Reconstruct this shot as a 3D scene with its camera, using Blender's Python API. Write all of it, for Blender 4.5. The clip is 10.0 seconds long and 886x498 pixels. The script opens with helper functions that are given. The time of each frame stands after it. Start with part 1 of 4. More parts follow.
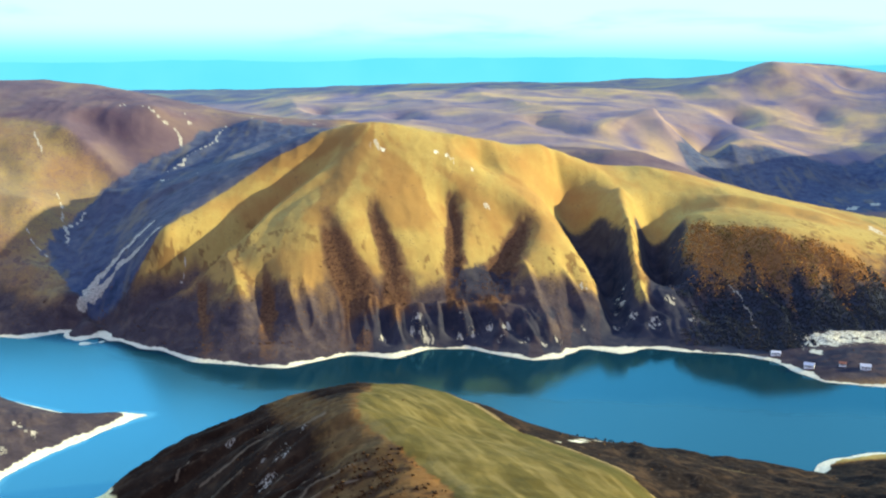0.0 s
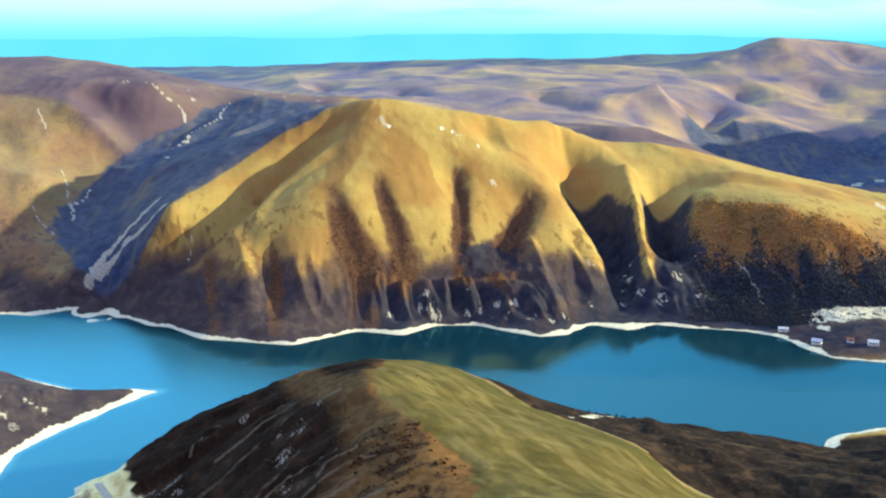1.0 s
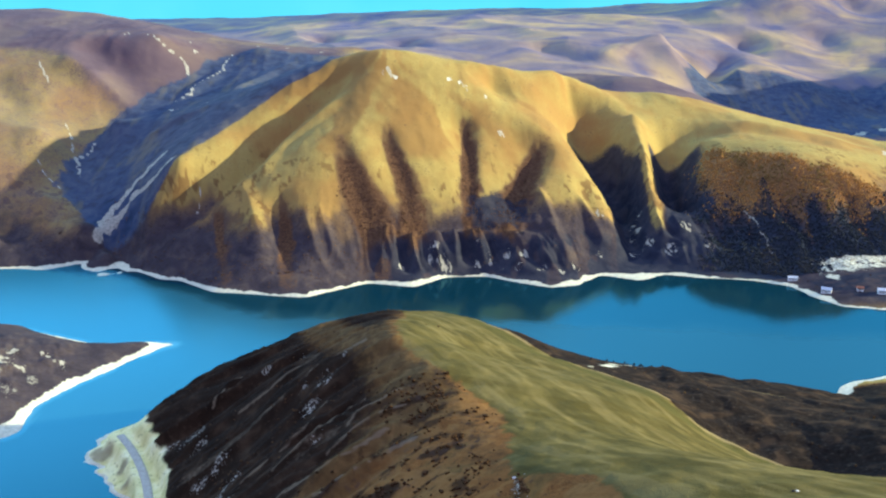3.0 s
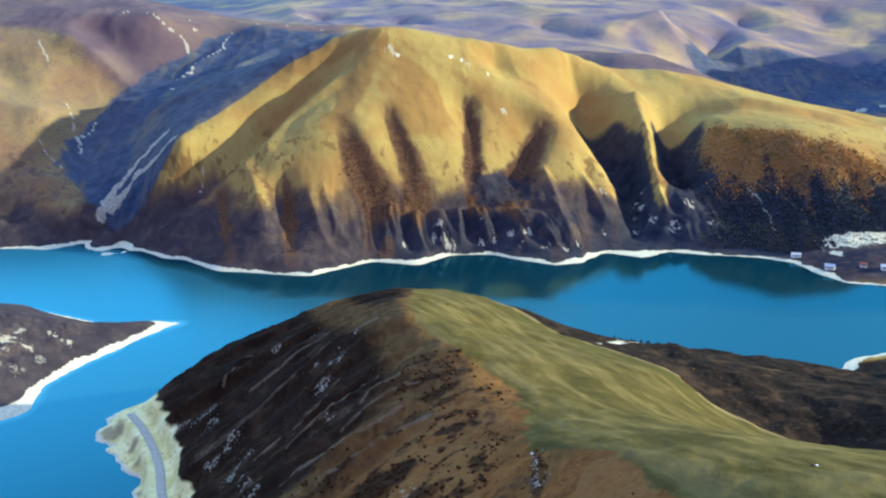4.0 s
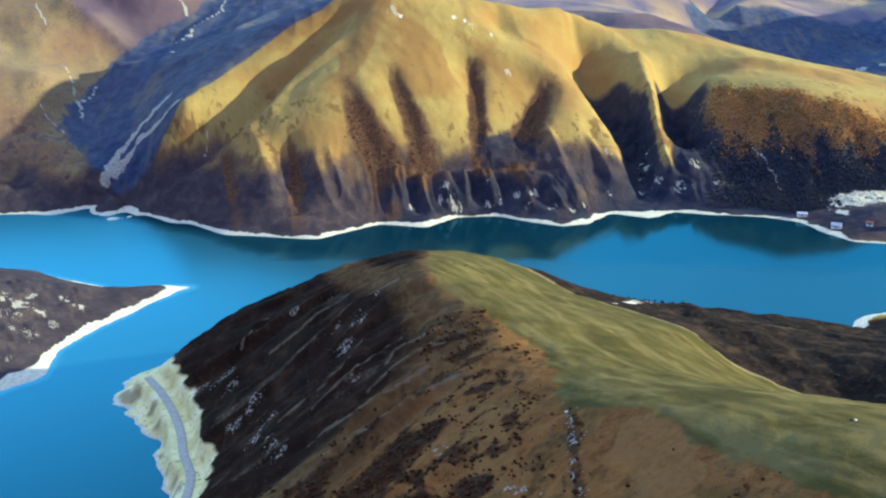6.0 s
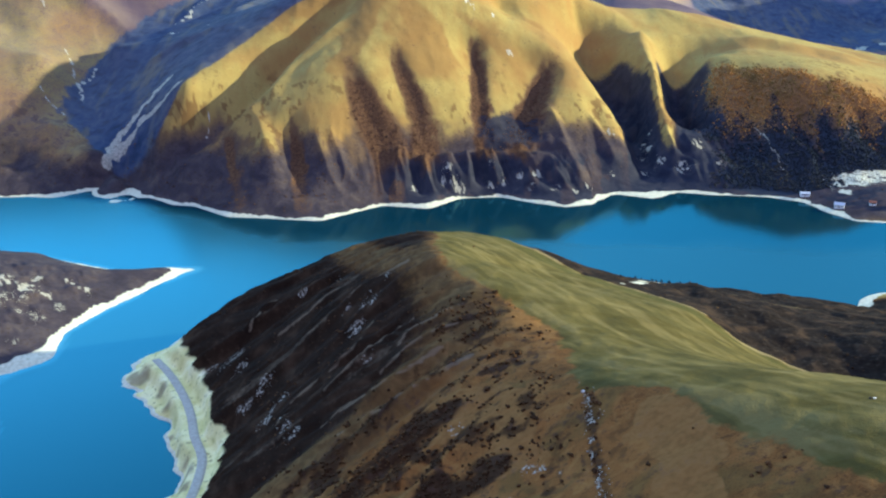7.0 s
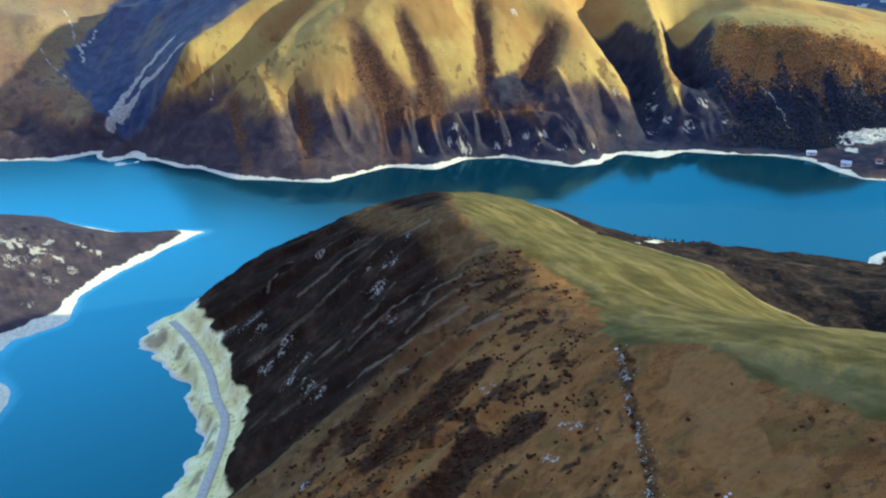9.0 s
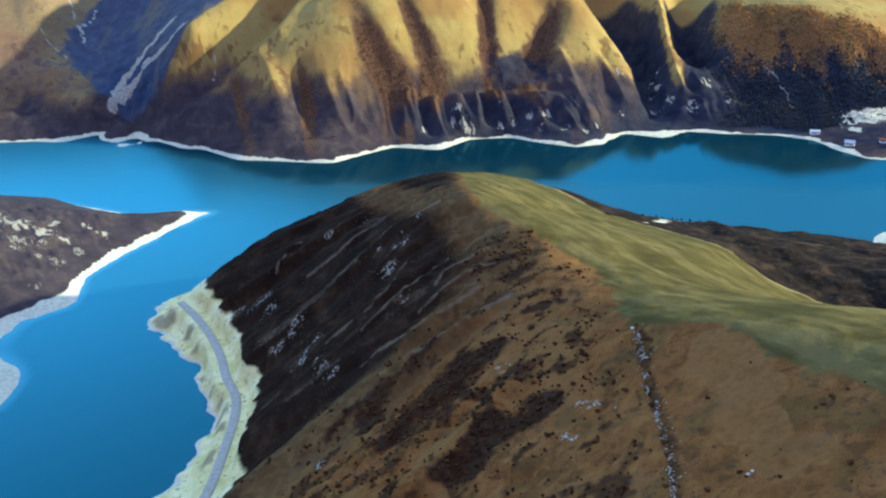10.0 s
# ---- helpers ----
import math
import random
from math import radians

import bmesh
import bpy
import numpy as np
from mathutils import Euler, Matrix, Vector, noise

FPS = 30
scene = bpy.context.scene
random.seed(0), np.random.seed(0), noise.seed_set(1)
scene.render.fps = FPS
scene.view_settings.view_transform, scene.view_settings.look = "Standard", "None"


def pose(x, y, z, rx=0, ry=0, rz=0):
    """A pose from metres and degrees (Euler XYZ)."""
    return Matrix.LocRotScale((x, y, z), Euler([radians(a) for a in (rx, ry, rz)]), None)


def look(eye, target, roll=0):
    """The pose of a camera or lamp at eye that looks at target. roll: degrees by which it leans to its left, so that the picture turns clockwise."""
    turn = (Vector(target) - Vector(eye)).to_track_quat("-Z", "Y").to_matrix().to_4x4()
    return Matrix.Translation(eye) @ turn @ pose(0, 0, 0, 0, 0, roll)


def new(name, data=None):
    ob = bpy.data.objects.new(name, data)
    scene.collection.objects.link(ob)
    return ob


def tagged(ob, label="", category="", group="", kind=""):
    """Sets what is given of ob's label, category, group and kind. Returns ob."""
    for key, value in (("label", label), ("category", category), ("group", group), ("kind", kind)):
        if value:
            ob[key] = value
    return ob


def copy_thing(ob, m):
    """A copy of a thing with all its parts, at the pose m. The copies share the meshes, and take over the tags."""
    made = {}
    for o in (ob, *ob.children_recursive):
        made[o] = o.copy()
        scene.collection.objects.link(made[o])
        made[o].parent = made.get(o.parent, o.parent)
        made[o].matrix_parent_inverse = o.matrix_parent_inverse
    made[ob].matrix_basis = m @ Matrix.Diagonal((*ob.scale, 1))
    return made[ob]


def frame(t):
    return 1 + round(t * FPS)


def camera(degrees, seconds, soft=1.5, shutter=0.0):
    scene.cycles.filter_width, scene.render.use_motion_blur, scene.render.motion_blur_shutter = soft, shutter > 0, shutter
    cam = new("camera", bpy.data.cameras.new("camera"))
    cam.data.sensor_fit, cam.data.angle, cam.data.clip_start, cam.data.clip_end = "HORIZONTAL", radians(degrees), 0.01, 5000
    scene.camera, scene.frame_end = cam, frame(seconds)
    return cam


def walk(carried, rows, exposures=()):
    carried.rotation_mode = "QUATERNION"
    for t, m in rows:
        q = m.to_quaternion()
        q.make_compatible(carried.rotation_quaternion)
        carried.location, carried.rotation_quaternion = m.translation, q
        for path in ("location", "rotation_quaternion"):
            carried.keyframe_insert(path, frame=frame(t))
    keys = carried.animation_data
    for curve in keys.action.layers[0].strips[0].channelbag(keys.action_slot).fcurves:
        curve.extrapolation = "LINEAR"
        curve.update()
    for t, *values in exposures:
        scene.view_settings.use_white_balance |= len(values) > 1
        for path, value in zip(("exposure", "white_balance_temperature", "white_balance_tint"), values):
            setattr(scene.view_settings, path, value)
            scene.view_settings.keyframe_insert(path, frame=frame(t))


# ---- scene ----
cam = camera(46.99, 10.0, soft=2.2)
PATH = [
    (0.0, (0.01, 0.00, 300.00), (0.89, 981.34, 107.73), 0.45),
    (0.5, (-4.08, 0.50, 299.41), (-3.06, 979.72, 96.65), 0.42),
    (1.0, (-8.01, 0.93, 298.91), (-6.60, 977.78, 84.99), 0.38),
    (1.5, (-11.72, 1.25, 298.50), (-9.54, 975.52, 73.15), 0.33),
    (2.0, (-15.42, 1.33, 298.10), (-12.34, 972.93, 61.48), 0.27),
    (2.5, (-19.12, 1.25, 297.78), (-14.84, 970.04, 49.92), 0.16),
    (4.0, (-30.11, 0.17, 297.80), (-21.18, 960.26, 18.25), -0.11),
    (4.5, (-33.81, 0.10, 297.61), (-22.92, 957.66, 9.56), -0.20),
    (5.0, (-37.49, 0.03, 297.39), (-24.86, 955.00, 0.95), -0.27),
    (5.5, (-41.05, -0.08, 297.20), (-26.87, 952.03, -8.23), -0.36),
    (7.0, (-51.98, -0.21, 296.88), (-32.49, 943.08, -34.52), -0.60),
    (7.5, (-55.63, -0.36, 296.85), (-34.55, 939.77, -43.31), -0.67),
    (8.0, (-59.31, -0.55, 296.73), (-36.53, 936.42, -51.93), -0.74),
    (8.5, (-62.95, -0.81, 296.75), (-38.69, 932.73, -60.91), -0.79),
    (9.0, (-66.65, -1.13, 296.81), (-40.79, 928.83, -69.93), -0.85),
    (9.5, (-70.34, -1.43, 296.85), (-42.91, 924.91, -78.84), -0.90),
    (10.0, (-73.93, -1.55, 296.90), (-45.21, 921.17, -87.50), -0.92),
]
walk(cam, [(t, look(eye, target, roll)) for t, eye, target, roll in PATH], exposures=[(0.0, 1.42, 5950, 10), (2.0, 1.38, 5800, 10), (4.0, 1.32, 5250, 10), (10.0, 1.25, 5200, 10)])


# ---- world, sun ----
SUN_UP, SUN_BEHIND = 16.0, -3.0      # degrees above the horizon; behind due east (ahead of it where negative) as the camera looks north
world = bpy.data.worlds.new("world")
scene.world = world
world.use_nodes = True
wn = world.node_tree
sky = wn.nodes.new("ShaderNodeTexSky")
sky.sky_type, sky.sun_disc = "NISHITA", False
sky.sun_elevation, sky.sun_rotation = radians(SUN_UP), radians(90 + SUN_BEHIND)
sky.altitude, sky.air_density, sky.dust_density, sky.ozone_density = 1900, 1.0, 0.3, 3.0
veil = wn.nodes.new("ShaderNodeMix")      # thin bright cloud over the whole sky
veil.data_type = "RGBA"
veil.inputs[0].default_value, veil.inputs[7].default_value = 0.72, (2.6, 2.42, 3.4, 1)
wn.links.new(sky.outputs[0], veil.inputs[6])
wn.links.new(veil.outputs[2], wn.nodes["Background"].inputs[0])
wn.nodes["Background"].inputs[1].default_value = 0.14

to_sun = Vector((math.cos(radians(SUN_UP)) * math.cos(radians(SUN_BEHIND)), -math.cos(radians(SUN_UP)) * math.sin(radians(SUN_BEHIND)), math.sin(radians(SUN_UP))))
sun = new("sun", bpy.data.lights.new("sun", "SUN"))
sun.data.energy, sun.data.angle, sun.data.color = 4.5, radians(1.0), (1.0, 0.905, 0.50)
sun.matrix_world = look(to_sun * 100, (0, 0, 0))

# ---- lines of the land, in metres ----
FAR_SHORE = [(-900, 1060), (-640, 1020), (-498, 1031), (-463, 1032), (-434, 1026), (-410, 1048), (-384, 1076), (-367, 1049), (-369, 1015), (-373,
    1003), (-349, 1009), (-333, 1022), (-304, 993), (-283, 989), (-242, 950), (-208, 944), (-151, 931), (-122, 955), (-91, 979), (-45, 965), (-12,
    1000), (28, 1003), (56, 982), (89, 964), (117, 971), (144, 1006), (182, 987), (214, 1008), (241, 999), (296, 988), (329, 967), (339, 931), (356,
    903), (406, 889), (500, 880), (640, 900)]
SPIT_SHORE = [(-700, 930), (-540, 885), (-437, 860), (-405, 852), (-371, 836), (-337, 819), (-305, 803), (-278, 807), (-241, 808), (-254, 795), (-274,
    753), (-292, 721), (-310, 678), (-305, 630), (-314, 625), (-332, 607), (-337, 582), (-400, 540), (-480, 480)]
ISLET_SHORE = [(-400, 572), (-328, 558), (-314, 545), (-306, 530), (-307, 512), (-308, 500), (-330, 470), (-400, 440)]
NEAR_SHORE = [(196, 720), (163, 742), (137, 750), (98, 757), (40, 735), (-20, 722), (-90, 708), (-160, 694), (-223, 669), (-232, 644), (-245, 631),
    (-251, 598), (-237, 583), (-219, 558), (-205, 540), (-202, 517), (-194, 498), (-186, 472), (-190, 444), (-200, 414), (-225, 340), (-300, 220),
    (-420, 80)]
BAY_SHORE = [(196, 720), (226, 707), (251, 693), (268, 692), (281, 713), (293, 721), (330, 735), (420, 735), (560, 690), (640, 700)]
MAIN_CREST = [(-129, 1265, 203), (-94, 1270, 211), (-59, 1270, 208), (-17, 1280, 198), (33, 1290, 189), (84, 1310, 176), (131, 1340, 168), (174, 1380,
    157)]
CREST_BACK = [(-70, 1350, 190), (-17, 1360, 176), (33, 1375, 162), (84, 1395, 148), (131, 1425, 150), (180, 1470, 140), (250, 1560, 120)]
WEST_SPUR = [(-93, 1250, 207), (-154, 1240, 188), (-192, 1220, 172), (-210, 1205, 159), (-250, 1165, 132), (-285, 1120, 112), (-304, 1095, 104),
    (-325, 1075, 63), (-344, 1060, 16)]
SOUTH_SPUR = [(-98, 1235, 194), (-147, 1180, 149), (-187, 1140, 120), (-211, 1090, 95), (-270, 1050, 47), (-344, 1030, 2)]
WEST_HOLLOW = [(-131, 1235, 182), (-161, 1212, 157), (-182, 1180, 133), (-220, 1140, 99), (-244, 1092, 73), (-301, 1062, 35)]
EAST_SPUR = [(47, 1280, 159), (82, 1260, 147), (122, 1235, 120), (148, 1190, 84), (162, 1150, 63), (170, 1112, 46), (171, 1076, 28), (166, 1040, 8)]
FRONT_FACE = [(-133, 1090, 109), (-73, 1120, 115), (10, 1180, 125), (101, 1175, 110), (-77, 1230, 186), (30, 1240, 165)]
FRONT_FOOT = [(-209, 1010, 42), (-152, 1015, 41), (-95, 1030, 38), (-37, 1040, 36), (23, 1050, 34), (83, 1050, 34), (131, 1050, 22)]
BOWL = [(152, 1352, 128), (160, 1310, 90), (174, 1275, 62), (193, 1232, 43), (199, 1164, 17), (183, 1050, 4)]
SHOULDER_TOP = [(231, 1318, 122), (212, 1330, 121), (249, 1500, 129)]
SHOULDER_SPUR = [(230, 1310, 129), (226, 1226, 101), (223, 1161, 68), (217, 1088, 39), (221, 1045, 12)]
SHOULDER = [(290, 1420, 138), (317, 1400, 133), (362, 1390, 122), (422, 1380, 108), (488, 1365, 89), (596, 1350, 70), (760, 1330, 60), (900, 1200,
    70)]
BLOCK_RIM = [(304, 1255, 102), (329, 1212, 96), (379, 1145, 96), (440, 1120, 82), (484, 1095, 52)]
BLOCK_HOLLOW = [(269, 1293, 71), (262, 1231, 40), (253, 1154, 10)]
BLOCK_NOSE = [(309, 1255, 99), (299, 1182, 79), (290, 1108, 41), (285, 1060, 15)]
BLOCK_FOOT = [(254, 1060, 21), (312, 1050, 18), (365, 1030, 20), (420, 1020, 21), (460, 1020, 21)]
BEACH_FLAT = [(395, 960, 12), (440, 945, 10), (480, 930, 9), (430, 975, 16), (520, 960, 14)]
WEST_CREST = [(-1300, 1700, 260), (-824, 1740, 243), (-752, 1750, 245), (-679, 1760, 245), (-602, 1760, 236), (-506, 1760, 223), (-444, 1780, 208),
    (-391, 1780, 197), (-332, 1700, 194), (-240, 1650, 187), (-149, 1650, 188)]
WEST_FACE = [(-534, 1446, 190), (-433, 1531, 212), (-508, 1245, 114), (-439, 1314, 118), (-660, 1500, 205), (-760, 1250, 140), (-700, 1130, 80)]
WEST_VALLEY = [(-371, 1050, 18), (-390, 1080, 26), (-456, 1170, 51), (-466, 1270, 81), (-435, 1360, 116), (-397, 1450, 149), (-331, 1560, 181)]
WEST_FOOT = [(-502, 1130, 49), (-463, 1130, 56), (-409, 1085, 34), (-438, 1060, 15)]
BACK_SLOPE = [(-290, 1561, 193), (-250, 1480, 165), (-180, 1420, 165), (-330, 1420, 140)]
BACK_CREST = [(-2200, 3300, 160), (-1300, 3200, 150), (-676, 3200, 132), (-535, 3200, 163), (-376, 3200, 186), (-148, 3200, 192), (114, 3200, 201),
    (378, 3200, 192), (641, 3200, 189), (706, 3100, 193), (812, 3000, 230), (942, 2950, 266), (1073, 3000, 259), (1172, 3000, 249), (1285, 3000, 229),
    (1700, 3000, 210), (2600, 2900, 220)]
BACK_FACE = [(-169, 2260, 156), (452, 2220, 147), (520, 2270, 100), (700, 2750, 178), (1150, 2950, 200), (720, 2180, 92), (606, 2140, 68), (0, 1900,
    110), (200, 1750, 100), (-350, 2300, 140)]
BACK_SPUR = [(476, 2300, 164), (483, 2150, 120), (503, 2000, 69)]
BACK_KNOB = [(346, 1800, 129), (288, 1750, 128), (196, 1800, 128)]
EAST_VALLEY = [(506, 1990, 64), (567, 1960, 20), (668, 1930, 8), (765, 1900, 8), (825, 1870, 8), (1100, 1800, 10), (1500, 1700, 20)]
PEAK_FLANK = [(900, 2800, 183), (961, 2500, 114), (1031, 2400, 96), (680, 2250, 107), (815, 2200, 63), (912, 2100, 16)]
NEAR_CREST = [(-30, 662, 76), (-27, 646, 79), (-36, 590, 97), (-42, 537, 111), (-48, 484, 118), (-32, 445, 117), (0, 410, 117), (12, 370, 122), (6,
    325, 130), (30, 291, 141), (60, 255, 152), (110, 200, 170), (140, 60, 190)]
NEAR_TOP_RIGHT = [(2, 535, 93), (28, 408, 114), (40, 520, 88), (60, 440, 104), (87, 487, 88), (90, 400, 100), (55, 585, 72), (30, 640, 70)]
NEAR_EDGE = [(-30, 668, 74), (3, 652, 73), (27, 628, 71), (51, 596, 68), (79, 566, 69), (100, 522, 75), (110, 502, 72), (125, 488, 65), (140, 478,
    62), (166, 455, 58)]
NEAR_FLANK = [(-84, 547, 90), (-156, 556, 41), (-148, 498, 34), (-122, 471, 55), (-77, 365, 78), (-40, 343, 104), (-11, 297, 116), (6, 279, 127),
    (-53, 445, 102), (-100, 300, 72), (-150, 420, 30), (-60, 240, 95), (-150, 300, 40), (-40, 120, 120)]
NEAR_LEFT_RIM = [(-201, 606, 29), (-184, 606, 41), (-159, 622, 54), (-137, 630, 59), (-104, 645, 68), (-77, 655, 72)]
ROAD_BENCH = [(-227, 606, 11), (-213, 585, 11), (-197, 553, 11), (-186, 524, 11), (-182, 504, 11), (-172, 485, 11), (-170, 462, 11), (-171, 430, 11),
    (-172, 407, 11), (-173, 393, 11), (-190, 340, 11), (-250, 230, 11)]
EAST_LAND = [(113, 602, 56), (134, 570, 57), (145, 542, 58), (157, 466, 74), (111, 713, 14), (190, 600, 45), (240, 560, 50), (200, 480, 66), (190,
    660, 28), (250, 640, 22), (320, 600, 40), (330, 680, 14), (300, 450, 80), (400, 500, 90)]
SPIT_TOP = [(-344, 731, 17), (-321, 766, 14), (-430, 780, 30), (-400, 690, 30), (-500, 740, 50), (-420, 620, 24), (-470, 560, 30), (-380, 830, 8),
    (-640, 700, 90), (-352, 660, 12), (-285, 790, 6), (-262, 800, 3.5), (-273, 797, 5), (-300, 788, 8), (-312, 765, 8)]
ISLET_TOP = [(-345, 525, 7), (-400, 510, 10)]
EAST_HILLS = [(960, 150, 130), (930, 400, 120), (900, 600, 100), (900, 740, 90), (900, 870, 80), (900, 1000, 90)]
SHADE_MOUNTAIN = [(1230, 1760, 330), (1180, 2080, 270), (1260, 2180, 240), (1150, 1860, 290), (1300, 1550, 200), (1010, 1830, 60), (1060, 1650, 70),
    (980, 1500, 70)]
EAST_HILLS_FOOT = [(1300, 600, 200), (1300, 900, 90), (1250, 300, 180), (560, 660, 30), (600, 560, 60), (620, 420, 80), (560, 760, 10), (680, 880,
    20), (620, 250, 120)]
RIM = [(0, -300, 180), (-500, -300, 120), (500, -300, 200), (0, -2000, 250), (-2000, -1500, 250), (2000, -1500, 250), (-2500, 500, 300), (2600, 500,
    300), (-2000, 1500, 280), (2300, 1600, 150), (-700, 300, 60), (-1100, 600, 160), (-4800, 0, 250), (4800, 0, 250), (0, -4800, 250), (0, 4800, 120),
    (-3400, 3400, 120), (3400, 3400, 120), (-1500, 2300, 200), (-800, 2500, 120), (1700, 2300, 160)]
LAKE_MIDDLE = [(-1000, 960), (-800, 970), (-500, 950), (-300, 890), (-150, 840), (0, 850), (150, 860), (260, 830), (400, 810), (640, 800)]
LAKE_ARM = [(-180, 810), (-225, 735), (-272, 640), (-268, 560), (-255, 500), (-265, 420), (-330, 310), (-440, 200), (-600, 60)]

# ---- the lie of the land: named ridge, valley and shore lines, blended into one smooth height function ----
RIDGES = [MAIN_CREST, CREST_BACK, WEST_SPUR, SOUTH_SPUR, WEST_HOLLOW, EAST_SPUR, EAST_HILLS, BOWL, SHOULDER_SPUR, SHOULDER, BLOCK_RIM, BLOCK_HOLLOW, BLOCK_NOSE,
          BLOCK_FOOT, WEST_CREST, WEST_VALLEY, BACK_CREST, BACK_SPUR, BACK_KNOB, EAST_VALLEY, NEAR_CREST, NEAR_EDGE,
          NEAR_LEFT_RIM, ROAD_BENCH, FRONT_FOOT]
SPOTS = [FRONT_FACE, SHOULDER_TOP, BEACH_FLAT, WEST_FACE, WEST_FOOT, BACK_SLOPE, BACK_FACE, PEAK_FLANK, NEAR_TOP_RIGHT, NEAR_FLANK,
         EAST_LAND, SPIT_TOP, ISLET_TOP, EAST_HILLS_FOOT, SHADE_MOUNTAIN, RIM]
SHORES = [FAR_SHORE, SPIT_SHORE, ISLET_SHORE, NEAR_SHORE, BAY_SHORE]


def along(line, step):
    """Points at about even steps along a line."""
    p = np.array(line, float)
    out = [p[:1]]
    for a, b in zip(p[:-1], p[1:]):
        n = max(1, int(np.linalg.norm((b - a)[:2]) / step + 0.5))
        out.append(a + (b - a) * (np.arange(1, n + 1) / n)[:, None])
    return np.concatenate(out)


def knots():
    rows = []
    for line in RIDGES:
        far = np.mean([q[1] for q in line]) > 1700
        rows.append(along(line, 90 if far else 22))
    rows += [np.array(s, float) for s in SPOTS]
    for line in SHORES:
        p = along(line, 16)
        rows.append(np.c_[p, np.zeros(len(p))])
    for line, deep in ((LAKE_MIDDLE, -22.0), (LAKE_ARM, -9.0)):
        p = along(line, 40)
        rows.append(np.c_[p, np.full(len(p), deep)])
    p = np.concatenate(rows)
    _, keep = np.unique(np.round(p[:, :2] / 6), axis=0, return_index=True)
    return p[np.sort(keep)]


KNOTS = knots()


def solve_land():
    xy, z = KNOTS[:, :2] / 100, KNOTS[:, 2]
    n = len(z)
    d = np.sqrt(((xy[:, None] - xy[None]) ** 2).sum(2) + 0.004)
    m = np.zeros((n + 3, n + 3))
    m[:n, :n] = d - 0.02 * np.eye(n)
    m[:n, n], m[:n, n + 1:] = 1, xy
    m[n, :n], m[n + 1:, :n] = 1, xy.T
    return np.linalg.solve(m, np.r_[z, 0, 0, 0])


LAND = solve_land()


def smooth_land(x, y):
    """The height of the bare, smooth land."""
    kx, ky, n = (KNOTS[:, 0] / 100).astype(np.float32), (KNOTS[:, 1] / 100).astype(np.float32), len(KNOTS)
    x, y = np.asarray(x, np.float32).ravel() / 100, np.asarray(y, np.float32).ravel() / 100
    out, wts = np.empty(len(x)), LAND[:n].astype(np.float32)
    for i in range(0, len(x), 20000):
        a, b = x[i:i + 20000, None], y[i:i + 20000, None]
        d = np.sqrt((a - kx) ** 2 + (b - ky) ** 2 + np.float32(0.004))
        out[i:i + 20000] = d @ wts + LAND[n] + LAND[n + 1] * a[:, 0] + LAND[n + 2] * b[:, 0]
    return out


def lattice(i, j, seed):
    h = (i * 374761393 + j * 668265263 + seed * 144665) & 0x7FFFFFFF
    h = ((h ^ (h >> 13)) * 1274126177) & 0x7FFFFFFF
    return ((h ^ (h >> 16)) & 0xFFFF) / 65535.0


def rough(x, y, seed=0):
    """Smooth random values, 0 to 1, on a unit lattice."""
    i, j = np.floor(x).astype(np.int64), np.floor(y).astype(np.int64)
    u, v = x - i, y - j
    u, v = u * u * (3 - 2 * u), v * v * (3 - 2 * v)
    a, b = lattice(i, j, seed), lattice(i + 1, j, seed)
    c, d = lattice(i, j + 1, seed), lattice(i + 1, j + 1, seed)
    return (a * (1 - u) + b * u) * (1 - v) + (c * (1 - u) + d * u) * v


def fractal(x, y, octaves=4, seed=0):
    s, amp, total = 0.0, 1.0, 0.0
    for k in range(octaves):
        s = s + amp * rough(x * 2 ** k + 17 * k, y * 2 ** k - 9 * k, seed + k)
        total, amp = total + amp, amp * 0.5
    return s / total


def step(a, b, v):
    t = np.clip((v - a) / (b - a), 0, 1)
    return t * t * (3 - 2 * t)


def near_line(x, y, line):
    """Distance to a line, and how far along it (0 to 1)."""
    p = np.array(line, float)[:, :2]
    best, where = np.full(x.shape, 1e9), np.zeros(x.shape)
    for k, (a, b) in enumerate(zip(p[:-1], p[1:])):
        ab = b - a
        t = np.clip(((x - a[0]) * ab[0] + (y - a[1]) * ab[1]) / (ab @ ab), 0, 1)
        d = np.hypot(x - a[0] - t * ab[0], y - a[1] - t * ab[1])
        closer = d < best
        best, where = np.where(closer, d, best), np.where(closer, (k + t) / (len(p) - 1), where)
    return best, where


# Gullies: a line from head to mouth, half width and depth (ridges where negative), and the half width of the bushes in it.
MAIN_GULLIES = [
    ([(-132, 1135), (-126, 1100), (-119, 1082), (-105, 1057), (-91, 1033), (-86, 990)], 19, 8, 30),
    ([(-82, 1158), (-78, 1129), (-65, 1098), (-54, 1069), (-50, 1038)], 14, 7, 21),
    ([(8, 1210), (9, 1180), (12, 1141), (12, 1093), (14, 1050)], 14, 10, 17),
    ([(106, 1204), (88, 1168), (72, 1130), (60, 1100), (46, 1060)], 27, 21, 26),
    ([(-190, 1066), (-184, 1035), (-178, 1010), (-172, 955)], 13, 11, 11),
    ([(-262, 1075), (-250, 1030), (-232, 965)], 13, 7, 12),
]
